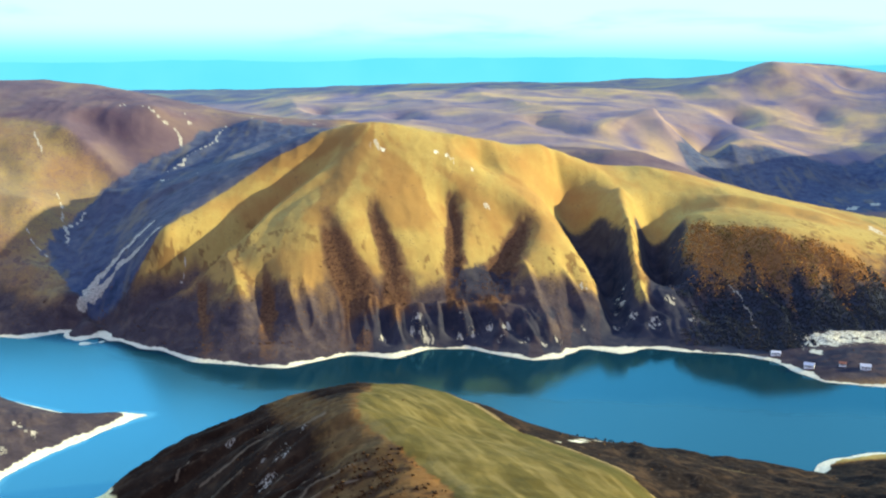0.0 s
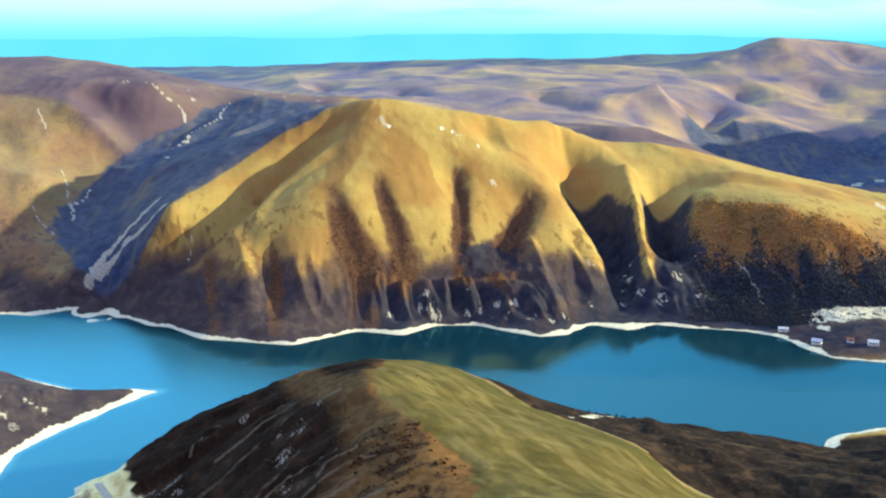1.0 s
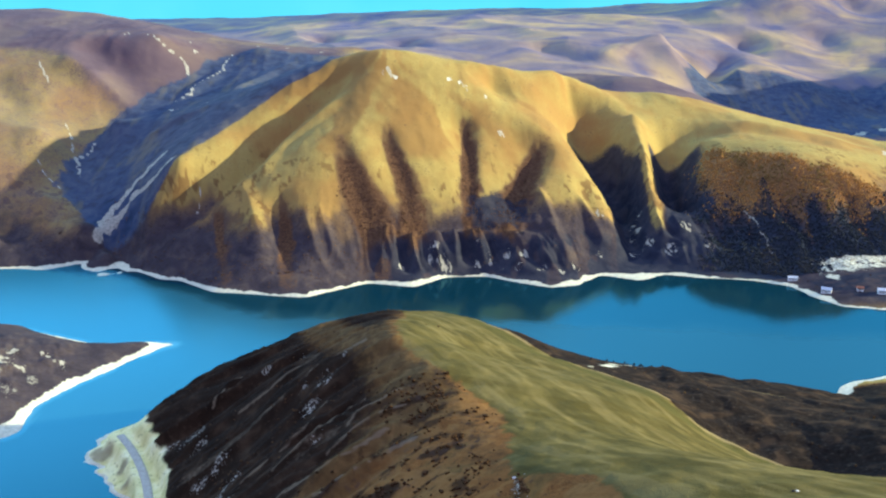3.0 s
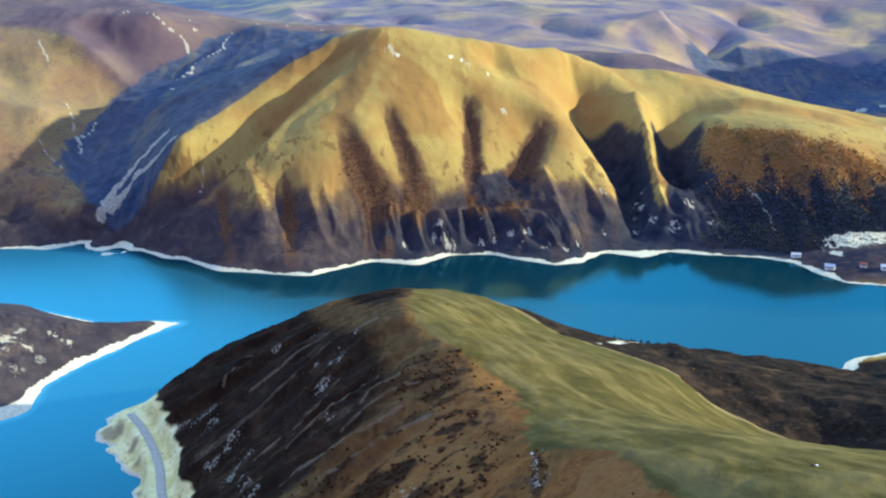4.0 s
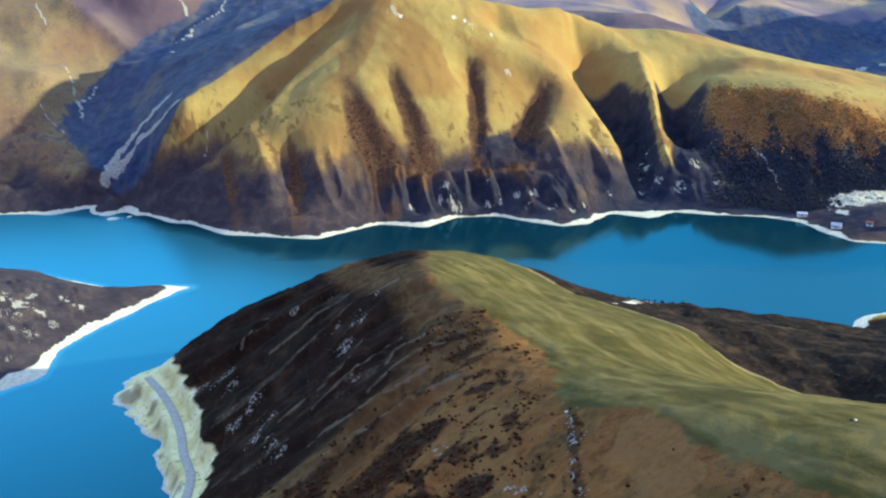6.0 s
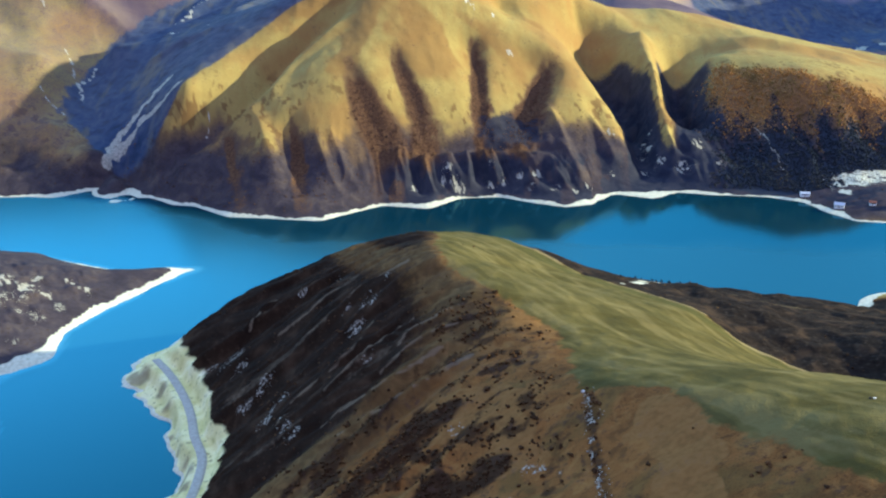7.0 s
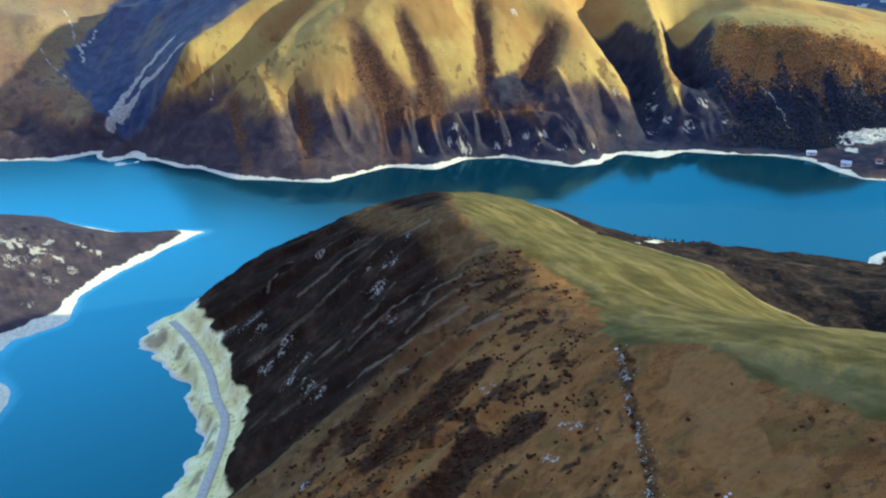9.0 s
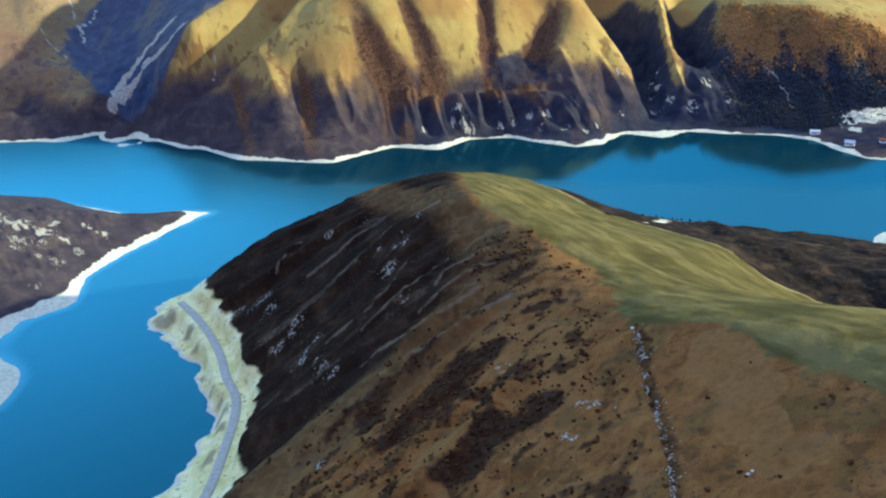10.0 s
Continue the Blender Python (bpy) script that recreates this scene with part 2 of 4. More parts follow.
SIDE_GULLIES = [
    ([(142, 1150), (142, 1090), (132, 1020)], 11, 6, 0),
    ([(-120, 1240), (-165, 1205), (-205, 1160), (-245, 1100), (-285, 1065)], 12, 8, 0),
    ([(160, 1350), (168, 1300), (182, 1240), (196, 1180), (198, 1120)], 26, 7, 0),
    ([(256, 1270), (250, 1220), (246, 1160), (243, 1100)], 20, 8, 0),
    ([(314, 1165), (313, 1105), (308, 1040)], 17, 9, 0),
    ([(372, 1130), (371, 1085), (374, 1045)], 17, 10, 0),
    ([(432, 1110), (430, 1075), (440, 1040)], 15, 9, 0),
    ([(490, 1090), (488, 1065), (505, 1050)], 15, 8, 0),
    ([(260, 1335), (330, 1305), (410, 1280), (480, 1262)], 16, 5, 0),
    ([(-545, 1510), (-475, 1462), (-415, 1410)], 26, 12, 0),
    ([(-640, 1400), (-575, 1330), (-540, 1250)], 24, 9, 0),
]
RIDGELETS = [
    ([(-125, 1210), (-150, 1178), (-189, 1138), (-213, 1090), (-270, 1050), (-310, 1035)], 9, -7, 0),
    ([(-250, 1100), (-225, 1060), (-205, 1015), (-190, 965)], 8, -4, 0),
    ([(330, 1330), (400, 1318), (480, 1300), (560, 1290)], 14, -5, 0),
    ([(-556, 1440), (-533, 1430), (-503, 1418), (-473, 1405), (-442, 1384), (-405, 1340)], 15, -9, 0),
    ([(228, 1250), (225, 1200), (221, 1150), (217, 1095), (219, 1050)], 9, -9, 0),
]
FOOT_RIDGELETS = [
    ([(83, 1125), (96, 1084), (108, 1049), (121, 1018)], 5, -6, 0),
    ([(92, 1072), (108, 1036), (120, 1004)], 4, -4, 0),
    ([(131, 1117), (147, 1080), (160, 1046)], 5, -6, 0),
    ([(-150, 1050), (-130, 1010), (-104, 975)], 5, -4, 0),
    ([(-165, 1045), (-146, 1000), (-122, 962)], 5, -4, 0),
    ([(-375, 1397), (-359, 1450), (-342, 1483), (-334, 1523)], 9, -7, 0),
    ([(-300, 1330), (-285, 1400), (-262, 1465), (-225, 1530)], 10, -7, 0),
    ([(-392, 1250), (-350, 1262), (-305, 1255), (-262, 1225)], 9, -6, 0),
]
BACK_RIDGELETS = [
    ([(462, 2330), (471, 2290), (474, 2206), (484, 2135), (498, 2010)], 34, -13, 0),
    ([(622, 2260), (622, 2200), (621, 2150), (616, 2080)], 24, -12, 0),
    ([(288, 2092), (346, 2164), (405, 2233), (467, 2299)], 36, -10, 0),
    ([(642, 2403), (592, 2255), (535, 2130)], 34, 22, 0),
    ([(180, 2290), (230, 2190), (300, 2060)], 40, 18, 0),
    ([(760, 2680), (745, 2560), (720, 2430)], 42, 24, 0),
    ([(-120, 2420), (-90, 2330), (-50, 2230)], 38, 20, 0),
    ([(-330, 2700), (-300, 2590), (-280, 2470)], 38, 22, 0),
    ([(980, 2760), (960, 2640), (950, 2520)], 46, 22, 0),
]
GULLIES = MAIN_GULLIES + SIDE_GULLIES + RIDGELETS + FOOT_RIDGELETS + BACK_RIDGELETS
# Sharp little ribs on the near hill's dark flank.
FLANK_RIBS = [
    [(-60, 499), (-74, 504), (-87, 507), (-96, 504), (-109, 503), (-127, 514)], [(-78, 473), (-87, 460), (-95, 457), (-107, 455), (-119, 455), (-125, 440)],
    [(-35, 439), (-49, 436), (-60, 438), (-64, 434)], [(-37, 426), (-50, 425), (-63, 423), (-72, 421)],
    [(-40, 414), (-54, 409), (-67, 405), (-79, 407), (-92, 412), (-99, 411)], [(-32, 397), (-48, 390), (-61, 385), (-76, 391), (-89, 390), (-97, 389)],
    [(-144, 590), (-153, 588), (-158, 572)], [(-100, 540), (-118, 536), (-136, 541)], [(-56, 455), (-70, 447), (-84, 440), (-100, 436)],
]
TERRACE = [(-52, 1039), (-21, 1046), (15, 1053), (45, 1051), (80, 1054)]


def sided(x, y, line):
    """Distance to a line that runs south, negative to the west of it, and how far along it."""
    p = np.array(line, float)
    d, s = near_line(x, y, line)
    mid = np.interp(y, p[::-1, 1], p[::-1, 0])
    return np.where(x < mid, -d, d), s


def near_ribs(x, y):
    """Ribs and runnels down the near hill's western flank: 1 on the crests."""
    c = np.where(y < 433, -130 * np.arctan2(433 - y, np.maximum(60 - x, 8)), y - 433) + 9 * (fractal(x / 40, y / 40, 3, 8) - 0.5)
    return 1 - np.abs(rough(c / 19, x / 170, 21) - 0.5) * 2, 1 - np.abs(rough(c / 7, x / 70, 22) - 0.5) * 2


def height(x, y):
    x, y = np.asarray(x, float).ravel(), np.asarray(y, float).ravel()
    h = smooth_land(x, y)
    lift = step(3, 30, h)
    for line, half, deep, bushy in GULLIES:
        near = (np.abs(x - line[0][0]) < 230) & (np.abs(y - line[0][1]) < 290)
        if bushy:      # a gentle western side and a steep bank that faces west
            d, s = sided(x[near], y[near], line)
            d = np.where(d < 0, d / (half * 1.45), d / (half * 0.75))
        else:
            d, s = near_line(x[near], y[near], line)
            d = d / half
        cross = np.exp(-d ** 2) if deep > 0 else np.maximum(0, 1 - np.abs(d) / 1.7) ** 1.3
        h[near] -= deep * cross * np.sin(np.pi * (0.12 + 0.88 * np.clip(s, 0, 1)) ** 0.8) * step(0.0, 0.22, s) * step(2, 20, h[near])
    # ribs that run down the far slopes
    far = step(960, 1010, y) * step(2300, 1500, y)
    wx = x + 60 * (fractal(x / 80, y / 70, 4, 5) - 0.5)
    ribs = 1 - np.abs(rough(wx / 26, y / 260, 11) - 0.5) * 2
    fine = 1 - np.abs(rough(wx / 9, y / 90, 12) - 0.5) * 2
    low = step(85, 25, h)
    h += far * lift * ((1.0 + 0.6 * step(-230, -300, x) + 3.6 * low) * (ribs - 0.5) + (0.2 + 1.4 * low) * (fine - 0.5))
    # the low broken cliff above the shore: blunt noses with steep western faces
    cliff = step(-100, -70, x) * step(150, 110, x) * step(960, 985, y) * step(1075, 1040, y) * step(4, 14, h) * step(48, 34, h)
    wx = x + 26 * (fractal(x / 34, y / 34, 4, 15) - 0.5) + 0.3 * (y - 1000)
    noses = 1 - np.abs(rough(wx / 17, y / 90, 16) - 0.5) * 2
    edges = 1 - np.abs(rough(wx / 6.5, y / 45, 17) - 0.5) * 2
    h += cliff * (13 * (noses ** 1.5 - 0.45) + 4.5 * (edges - 0.5))
    foot = far * step(150, 190, x) * step(330, 290, x) * step(70, 40, h) * step(4, 12, h)
    h += foot * (5 * (noses - 0.5) + 2.5 * (edges - 0.5))
    d, s = near_line(x, y, TERRACE)
    h = h + (35 - h) * 0.8 * step(9, 2, d)
    # ribs on the near hill's dark flank
    flank = step(-20, -60, x) * step(690, 640, y) * step(-235, -200, x)
    nr, nf = near_ribs(x, y)
    sharp = 1 - np.abs(rough((x - 0.25 * y + 10 * fractal(x / 30, y / 30, 3, 25)) / 60, (y + 0.25 * x) / 3.4, 23) - 0.5) * 2
    h += flank * step(10, 26, h) * (8.0 * (nr - 0.6) + 3.6 * (nf - 0.5) + 1.5 * (sharp - 0.5))
    for line in FLANK_RIBS:
        near = (np.abs(x - line[0][0]) < 110) & (np.abs(y - line[0][1]) < 90)
        d, s = near_line(x[near], y[near], line)
        h[near] += 3.6 * np.maximum(0, 1 - d / 6.5) * np.sin(np.pi * (0.08 + 0.88 * s))
    # rolling ground and roughness everywhere
    r = np.hypot(x, y)
    h += lift * (4 * (fractal(x / 85, y / 85, 3, 31) - 0.5) + (1.6 - 0.8 * step(900, 1000, y) * step(60, 90, h)) * (fractal(x / 14, y / 14, 3, 41) - 0.5))
    h += step(1500, 2100, y) * (18 * (np.abs(fractal(x / 420, y / 420, 5, 51) - 0.5) * 2 - 0.35) + 7 * (fractal(x / 120, y / 120, 4, 53) - 0.5))
    back = (x + 150 * (fractal(x / 260, y / 260, 3, 57) - 0.5) + 0.3 * y) / 170
    h += step(1900, 2300, y) * step(3250, 2900, y) * 12 * (0.3 - np.abs(rough(back, y / 900, 58) - 0.5) * 2)
    h += step(-2, 1, h) * 1.0 * (fractal(x / 9, y / 9, 3, 61) - 0.5)
    spit = step(-255, -290, x) * step(640, 670, y) * step(790, 760, y) * step(4, 12, h)
    h += spit * 6 * (np.abs(fractal((x + y) / 26, (x - y) / 12, 4, 67) - 0.5) * 2 - 0.2)
    h += step(150, 200, x) * step(760, 600, x) * step(1235, 1275, y) * step(1500, 1400, y) * 11 * (fractal((x + 0.6 * y) / 60, (y - 0.6 * x) / 90, 3, 69) - 0.5)
    # hummocks on the eastern land, rills on the pale bench
    h += step(95, 130, x) * step(420, 380, x) * step(440, 500, y) * step(715, 670, y) * step(5, 20, h) * 9 * (np.abs(fractal((x + 0.4 * y) / 46, (y - 0.4 * x) / 70, 4, 63) - 0.5) * 2 - 0.25)
    h += step(-160, -172, x) * step(-262, -250, x) * step(330, 380, y) * step(665, 640, y) * step(-4, 0, h) * step(22, 14, h) * (5.5 * (fractal(x / 17, y / 12, 3, 64) - 0.5))
    # bench of the lakeside road
    d, s = near_line(x, y, ROAD_BENCH)
    h = np.where(d < 11, h + (11 - h) * step(11, 5, d), h)
    return h


# ---- what covers the ground, where: values from 0 to 1 ----
# Pale streaks of bare scree and stream beds: line, half width.
SCREE = [
    ([(-393, 1084), (-386, 1120), (-348, 1148), (-336, 1155)], 8.0),
    ([(-389, 1092), (-359, 1115), (-314, 1111)], 7.2),
    ([(-455, 1207), (-469, 1258), (-458, 1289)], 4.0),
    ([(-446, 1534), (-419, 1520), (-401, 1509), (-389, 1499), (-382, 1479)], 3.4),
    ([(-332, 1558), (-334, 1523), (-342, 1483), (-359, 1450), (-375, 1397)], 3.0),
    ([(-569, 1422), (-542, 1379)], 2.6),
    ([(-509, 1317), (-490, 1293), (-475, 1264)], 2.8),
    ([(-502, 1208), (-468, 1178)], 2.5),
    ([(-284, 1088), (-284, 1074)], 2.0),
    ([(330, 1035), (326, 1080), (322, 1110)], 2.0),
    ([(780, 1930), (835, 1935)], 8.0), ([(690, 1925), (730, 1921), (800, 1916)], 3.5), ([(560, 1180), (548, 1230), (552, 1290)], 9.0),
]
# Bare pale rock: x, y, radius.
BARE = [(381, 997, 17), (407, 1002, 18), (432, 998, 18), (372, 970, 9), (452, 1002, 14), (84, 602, 8), (92, 618, 9), (74, 590, 5), (101, 634, 8), (-373, 1348, 9), (-80, 1229, 8), (-72, 1223, 5), (-9, 1240, 3.5), (4, 1240, 3), (35, 1233, 3.5), (470, 1000, 16), (490, 990, 16), (395, 985, 10), (440, 985, 9)]
# Stony ground: x, y, radius.
FAR_STONES = [
    (-371, 1348, 13), (-322, 1319, 7), (-482, 1541, 8), (-393, 1569, 9), (-381, 1540, 8), (-300, 1600, 9), (-250, 1590, 8), (-200, 1580, 8),
    (-81, 1228, 9), (-9, 1240, 6), (4, 1241, 6), (35, 1233, 6), (51, 1185, 6), (10, 1235, 8), (228, 1050, 10), (250, 1080, 10),
    (203, 1125, 9), (198, 1101, 9), (205, 1065, 9), (155, 1092, 7), (190, 1060, 8), (262, 1124, 7), (268, 1050, 8),
]
CLIFF_STONES = [
    (-25, 1024, 8), (-20, 1014, 8), (-14, 1008, 7), (-30, 1014, 6), (85, 1004, 7), (-60, 1000, 6), (105, 1000, 7), (21, 1030, 5), (33, 1020, 6),
    (50, 1025, 6), (67, 1023, 7), (62, 1006, 6), (20, 1016, 6), (44, 1008, 6), (120, 1010, 6), (150, 1040, 5),
]
SPIT_STONES = [
    (-352, 720, 11), (-352, 704, 12), (-335, 720, 7), (-372, 724, 15), (-327, 747, 6), (-314, 739, 6), (-323, 706, 8), (-344, 688, 6), (-332, 687, 8),
    (-361, 700, 12), (-348, 740, 7), (-337, 650, 6), (-385, 705, 14), (-395, 742, 10), (-310, 735, 5),
]
NEAR_STONES = [
    (-80, 492, 7), (-93, 499, 4), (-88, 479, 6), (-169, 555, 10), (-139, 500, 6), (-128, 472, 7), (-151, 498, 6), (-114, 420, 6), (-182, 562, 6),
    (-103, 565, 4), (-125, 572, 4), (-79, 437, 3), (-134, 462, 6), (-124, 444, 6), (-70, 500, 4), (-160, 540, 6), (-120, 432, 5),
    (-40, 344, 3), (-43, 347, 2.5), (-15, 295, 3), (-18, 298, 3), (-26, 284, 3.2), (-23, 281, 2.5), (-114, 349, 3.5), (5, 331, 2), (-8, 287, 1.6),
]
STONY = FAR_STONES + CLIFF_STONES + SPIT_STONES + NEAR_STONES
# Brown washed-out spots on the pale bench: x, y, radius.
BENCH_SPOTS = [(-208, 552, 3.5), (-183, 486, 4), (-177, 471, 5), (-176, 454, 4.5), (-235, 594, 6), (-241, 599, 4), (-199, 519, 3), (-177, 426, 5), (-190, 500, 3), (-215, 570, 3)]
ROCK_GULLY = [(5, 322), (3, 303), (1, 274), (-1, 247), (-5, 225), (-20, 190)]
FLANK_EDGE = [(-40, 560), (-42, 470), (-50, 440), (-66, 415), (-90, 398), (-120, 392), (-150, 385), (-165, 360), (-172, 330)]
# Dense dark thickets: x, y, radius.
THICKETS = [(-53, 358, 11), (-65, 347, 9), (-48, 306, 10), (-57, 295, 9), (-83, 334, 7), (-30, 306, 6)]
SLOPE_FOLD = [(36, 300), (42, 277), (51, 254), (60, 230), (82, 195)]
SUNNY_EDGES = [[(143, 609), (169, 597), (195, 589), (221, 582)]]
GREEN_EDGE_Y = [160, 200, 234, 258, 279, 306, 318, 325, 350, 400, 434, 468, 501, 539, 600, 660]
GREEN_EDGE_X = [92, 70, 52, 44, 36, 29, 14, 6, 6, 6, -12, -33, -43, -44, -40, -44]
EAST_EDGE_Y = [200, 330, 455, 478, 488, 502, 522, 566, 596, 628, 652, 668]
EAST_EDGE_X = [320, 240, 168, 142, 127, 112, 102, 81, 53, 29, 5, -25]


def shaded_foot(x, y, h):
    """Where the wood's painted shade takes over from the autumn trees."""
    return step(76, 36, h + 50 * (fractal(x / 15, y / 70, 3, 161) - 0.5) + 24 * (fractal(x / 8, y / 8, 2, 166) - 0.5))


def covers(x, y, h):
    """Cover of each kind at the places given."""
    n1 = fractal(x / 30, y / 30, 4, 71)
    n2 = fractal(x / 8, y / 8, 3, 81)
    out = {}
    far = step(880, 920, y)
    # pale: the drawn-down shore, scree and bare rock
    pale = step(2.5, 1.3, h * (1 + 0.9 * step(150, 190, x) * step(340, 310, x) * (y > 900)) - 1.4 * (n2 - 0.5) - 4.2 * (n1 - 0.5))
    broad = ((x < -262) & (y < 830) & (y > 560)).astype(float)
    pale = np.maximum(pale, broad * step(2.0 + 1.2 * step(-285, -310, x), 1.2 + 1.0 * step(-285, -310, x), h - 1.0 * (n2 - 0.5) - 3 * (n1 - 0.5)))
    scree = np.zeros(len(x))
    wx, wy = x + 16 * (fractal(x / 20, y / 20, 3, 99) - 0.5), y + 16 * (fractal(x / 20, y / 20, 3, 103) - 0.5)
    for k, (line, half) in enumerate(SCREE):
        cut = 0.20 if k > 1 else 0.08
        d, s = near_line(wx, wy, line)
        half *= 0.8 if k > 1 else 1.0
        scree = np.maximum(scree, step(half * 1.0, half * 0.3, d + half * 1.5 * (n2 - 0.5)) * step(cut, cut + 0.2, n2))
    stony = np.zeros(len(x))
    for a, c, r in STONY:
        near = (np.abs(x - a) < 2 * r) & (np.abs(y - c) < 2 * r)
        stony[near] = np.maximum(stony[near], step(1.2, 0.3, np.hypot(x[near] - a, y[near] - c) / r + 0.8 * (n2[near] - 0.5)))
    d, s = near_line(x, y, ROCK_GULLY)
    runnel = step(5.5, 1.0, d + 3.5 * (n2 - 0.5)) * step(-3, 0, x - np.interp(y, [p[1] for p in ROCK_GULLY][::-1], [p[0] for p in ROCK_GULLY][::-1]))
    out["stony"] = np.maximum(stony, 0.8 * runnel)
    out["scree"] = np.maximum(scree, 0.95 * stony * step(0.45, 0.56, np.where(y < 800, fractal(x / 6, y / 1.9, 3, 83), fractal((x + 0.5 * y) / 2.6, (y - 0.5 * x) / 7, 3, 83))))
    vein = near_line(x + 1.5 * (n2 - 0.5), y, ROCK_GULLY)[0]
    out["scree"] = np.maximum(out["scree"], step(1.7, 0.5, vein + 1.6 * (n2 - 0.5)) * step(0.40, 0.52, fractal(x / 1.8, y / 5, 3, 85)))
    for a, c, r in BARE:
        near = (np.abs(x - a) < 2 * r) & (np.abs(y - c) < 2 * r)
        d = np.hypot(x[near] - a, y[near] - c)
        pale[near] = np.maximum(pale[near], step(1.1, 0.5, d / r + 1.6 * (n2[near] - 0.5)) * (step(0.28, 0.44, n2[near]) if a > 300 else step(0.40, 0.56, n2[near])))
    pale = np.maximum(pale, 0.95 * step(1.1, 0.7, np.hypot((x - 89) / 10, (y - 612 - 1.2 * (x - 89)) / 7) + 1.6 * (n2 - 0.5)) * step(0.34, 0.46, n2))
    # the cream-coloured bench of the road
    d, s = near_line(x, y, ROAD_BENCH)
    lake_side = step(27, 17, d + 12 * (n1 - 0.5) + 6 * (n2 - 0.5)) * step(25, 17, h + 4 * (n2 - 0.5))
    lake_side = np.maximum(lake_side, step(52, 40, d) * step(16, 12, h) * step(-150, -165, x))
    out["bench"] = lake_side
    out["stain"] = np.zeros(len(x))
    for a, b, c in BENCH_SPOTS:
        out["stain"] = np.maximum(out["stain"], step(1.5, 0.3, np.hypot(x - a, y - b) / c + 2.2 * (n2 - 0.5)) * (d > 4))
    out["pale"] = pale * (1 - 0.85 * step(52, 40, d) * step(-150, -165, x) * step(0.8, 1.6, h))
    # near hill
    ge, ee = np.interp(y, GREEN_EDGE_Y, GREEN_EDGE_X), np.interp(y, EAST_EDGE_Y, EAST_EDGE_X)
    near = 1 - step(690, 720, y)
    out["olive"] = near * step(-9, 8, x - ge + 14 * (n1 - 0.5) + 6 * (n2 - 0.5)) * step(4, -4, x - ee + 5 * (n2 - 0.5)) * step(690, 665, y)
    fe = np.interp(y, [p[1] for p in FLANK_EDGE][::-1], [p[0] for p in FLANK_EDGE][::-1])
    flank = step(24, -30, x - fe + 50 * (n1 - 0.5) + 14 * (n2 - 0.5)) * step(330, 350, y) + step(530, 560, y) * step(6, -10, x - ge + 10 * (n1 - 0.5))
    east = step(-4, 4, x - ee + 5 * (n2 - 0.5)) * step(400, 460, y)
    out["burnt"] = near * east
    west = step(-225, -245, x)
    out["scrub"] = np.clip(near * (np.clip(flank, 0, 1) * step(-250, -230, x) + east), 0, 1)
    # a withered brown rim along the crest, and a dark olive-brown band where the near-black flank gives way to bracken
    d2, s2 = near_line(x, y, [(-30, 662), (-27, 646), (-36, 590), (-42, 537), (-48, 484), (-36, 452)])
    d3, s3 = near_line(x, y, [(-100, 622), (-83, 575), (-62, 518), (-48, 484)])
    rim = near * step(20, 5, np.minimum(d2, d3) + 12 * (n1 - 0.5) + 5 * (n2 - 0.5))
    out["scrub"] = out["scrub"] * (1 - 0.75 * rim)
    d2, s2 = near_line(x, y, FLANK_EDGE)
    out["umber"] = np.maximum(rim, near * step(62, 10, d2 + 44 * (n1 - 0.5) + 10 * (n2 - 0.5)) * step(330, 350, y)) * (1 - out["olive"])
    front = near * step(-190, -170, x) * (1 - out["olive"]) * (1 - out["scrub"])
    fan = 130 * np.arctan2(433 - y, np.maximum(60 - x, 8))
    out["thicket"] = np.maximum(front * 0.75 * step(0.50, 0.66, 0.75 * fractal(fan / 9, np.hypot(60 - x, 433 - y) / 30, 4, 141) + 0.25 * fractal(x / 4, y / 4, 3, 144)) * step(480, 430, y) * (0.35 + 0.65 * step(2, -22, x)), 0.6 * runnel)
    out["thicket"] = np.maximum(out["thicket"], 0.75 * near * step(-34, -14, x - ge + 14 * (n1 - 0.5)) * step(420, 450, y) * (1 - out["olive"]) * (1 - rim))
    for a, c, r in THICKETS:
        u, v = 0.83 * (x - a) + 0.55 * (y - c), 0.83 * (y - c) - 0.55 * (x - a)
        out["thicket"] = np.maximum(out["thicket"], near * step(1.25, 0.6, np.hypot(u / 1.6, v) / r + 1.3 * (n2 - 0.5)))
    clumps = step(0.57, 0.70, 0.7 * fractal(x / 7, y / 7, 3, 143) + 0.3 * fractal(x / 30, y / 30, 3, 145)) * step(14, -20, x)
    out["thicket"] = np.maximum(out["thicket"], 0.8 * front * clumps * step(470, 430, y))
    d2, s2 = near_line(x, y, list(zip(EAST_EDGE_X, EAST_EDGE_Y)))
    out["green"] = out["olive"] * step(34, 12, d2 + 16 * (n1 - 0.5)) * step(2, 9, d2 + 5 * (n2 - 0.5)) * step(0.34, 0.55, fractal(x / 26, y / 40, 3, 149))
    out["straw"] = step(3.6, 1.2, d2 + 2.5 * (n2 - 0.5)) * step(0.35, 0.5, n1) * step(-2, 1, x - ge)
    for line in SUNNY_EDGES:
        d2, s2 = near_line(x, y, line)
        out["straw"] = np.maximum(out["straw"], 0.7 * step(2.8, 0.5, d2 + 3 * (n2 - 0.5)) * step(0.38, 0.55, n2))
    d2, s2 = near_line(x, y, SLOPE_FOLD)
    fold = step(12, 1, d2 + 8 * (n2 - 0.5))
    out["grass_streak"] = fractal((0.91 * x + 0.41 * y + 6 * n1) / 5, (0.41 * x - 0.91 * y) / 26, 4, 147) + 0.16 * fold
    out["russet"] = near * step(0.5, 0.66, fractal(x / 22, y / 22, 3, 91))
    nr, nf = near_ribs(x, y)
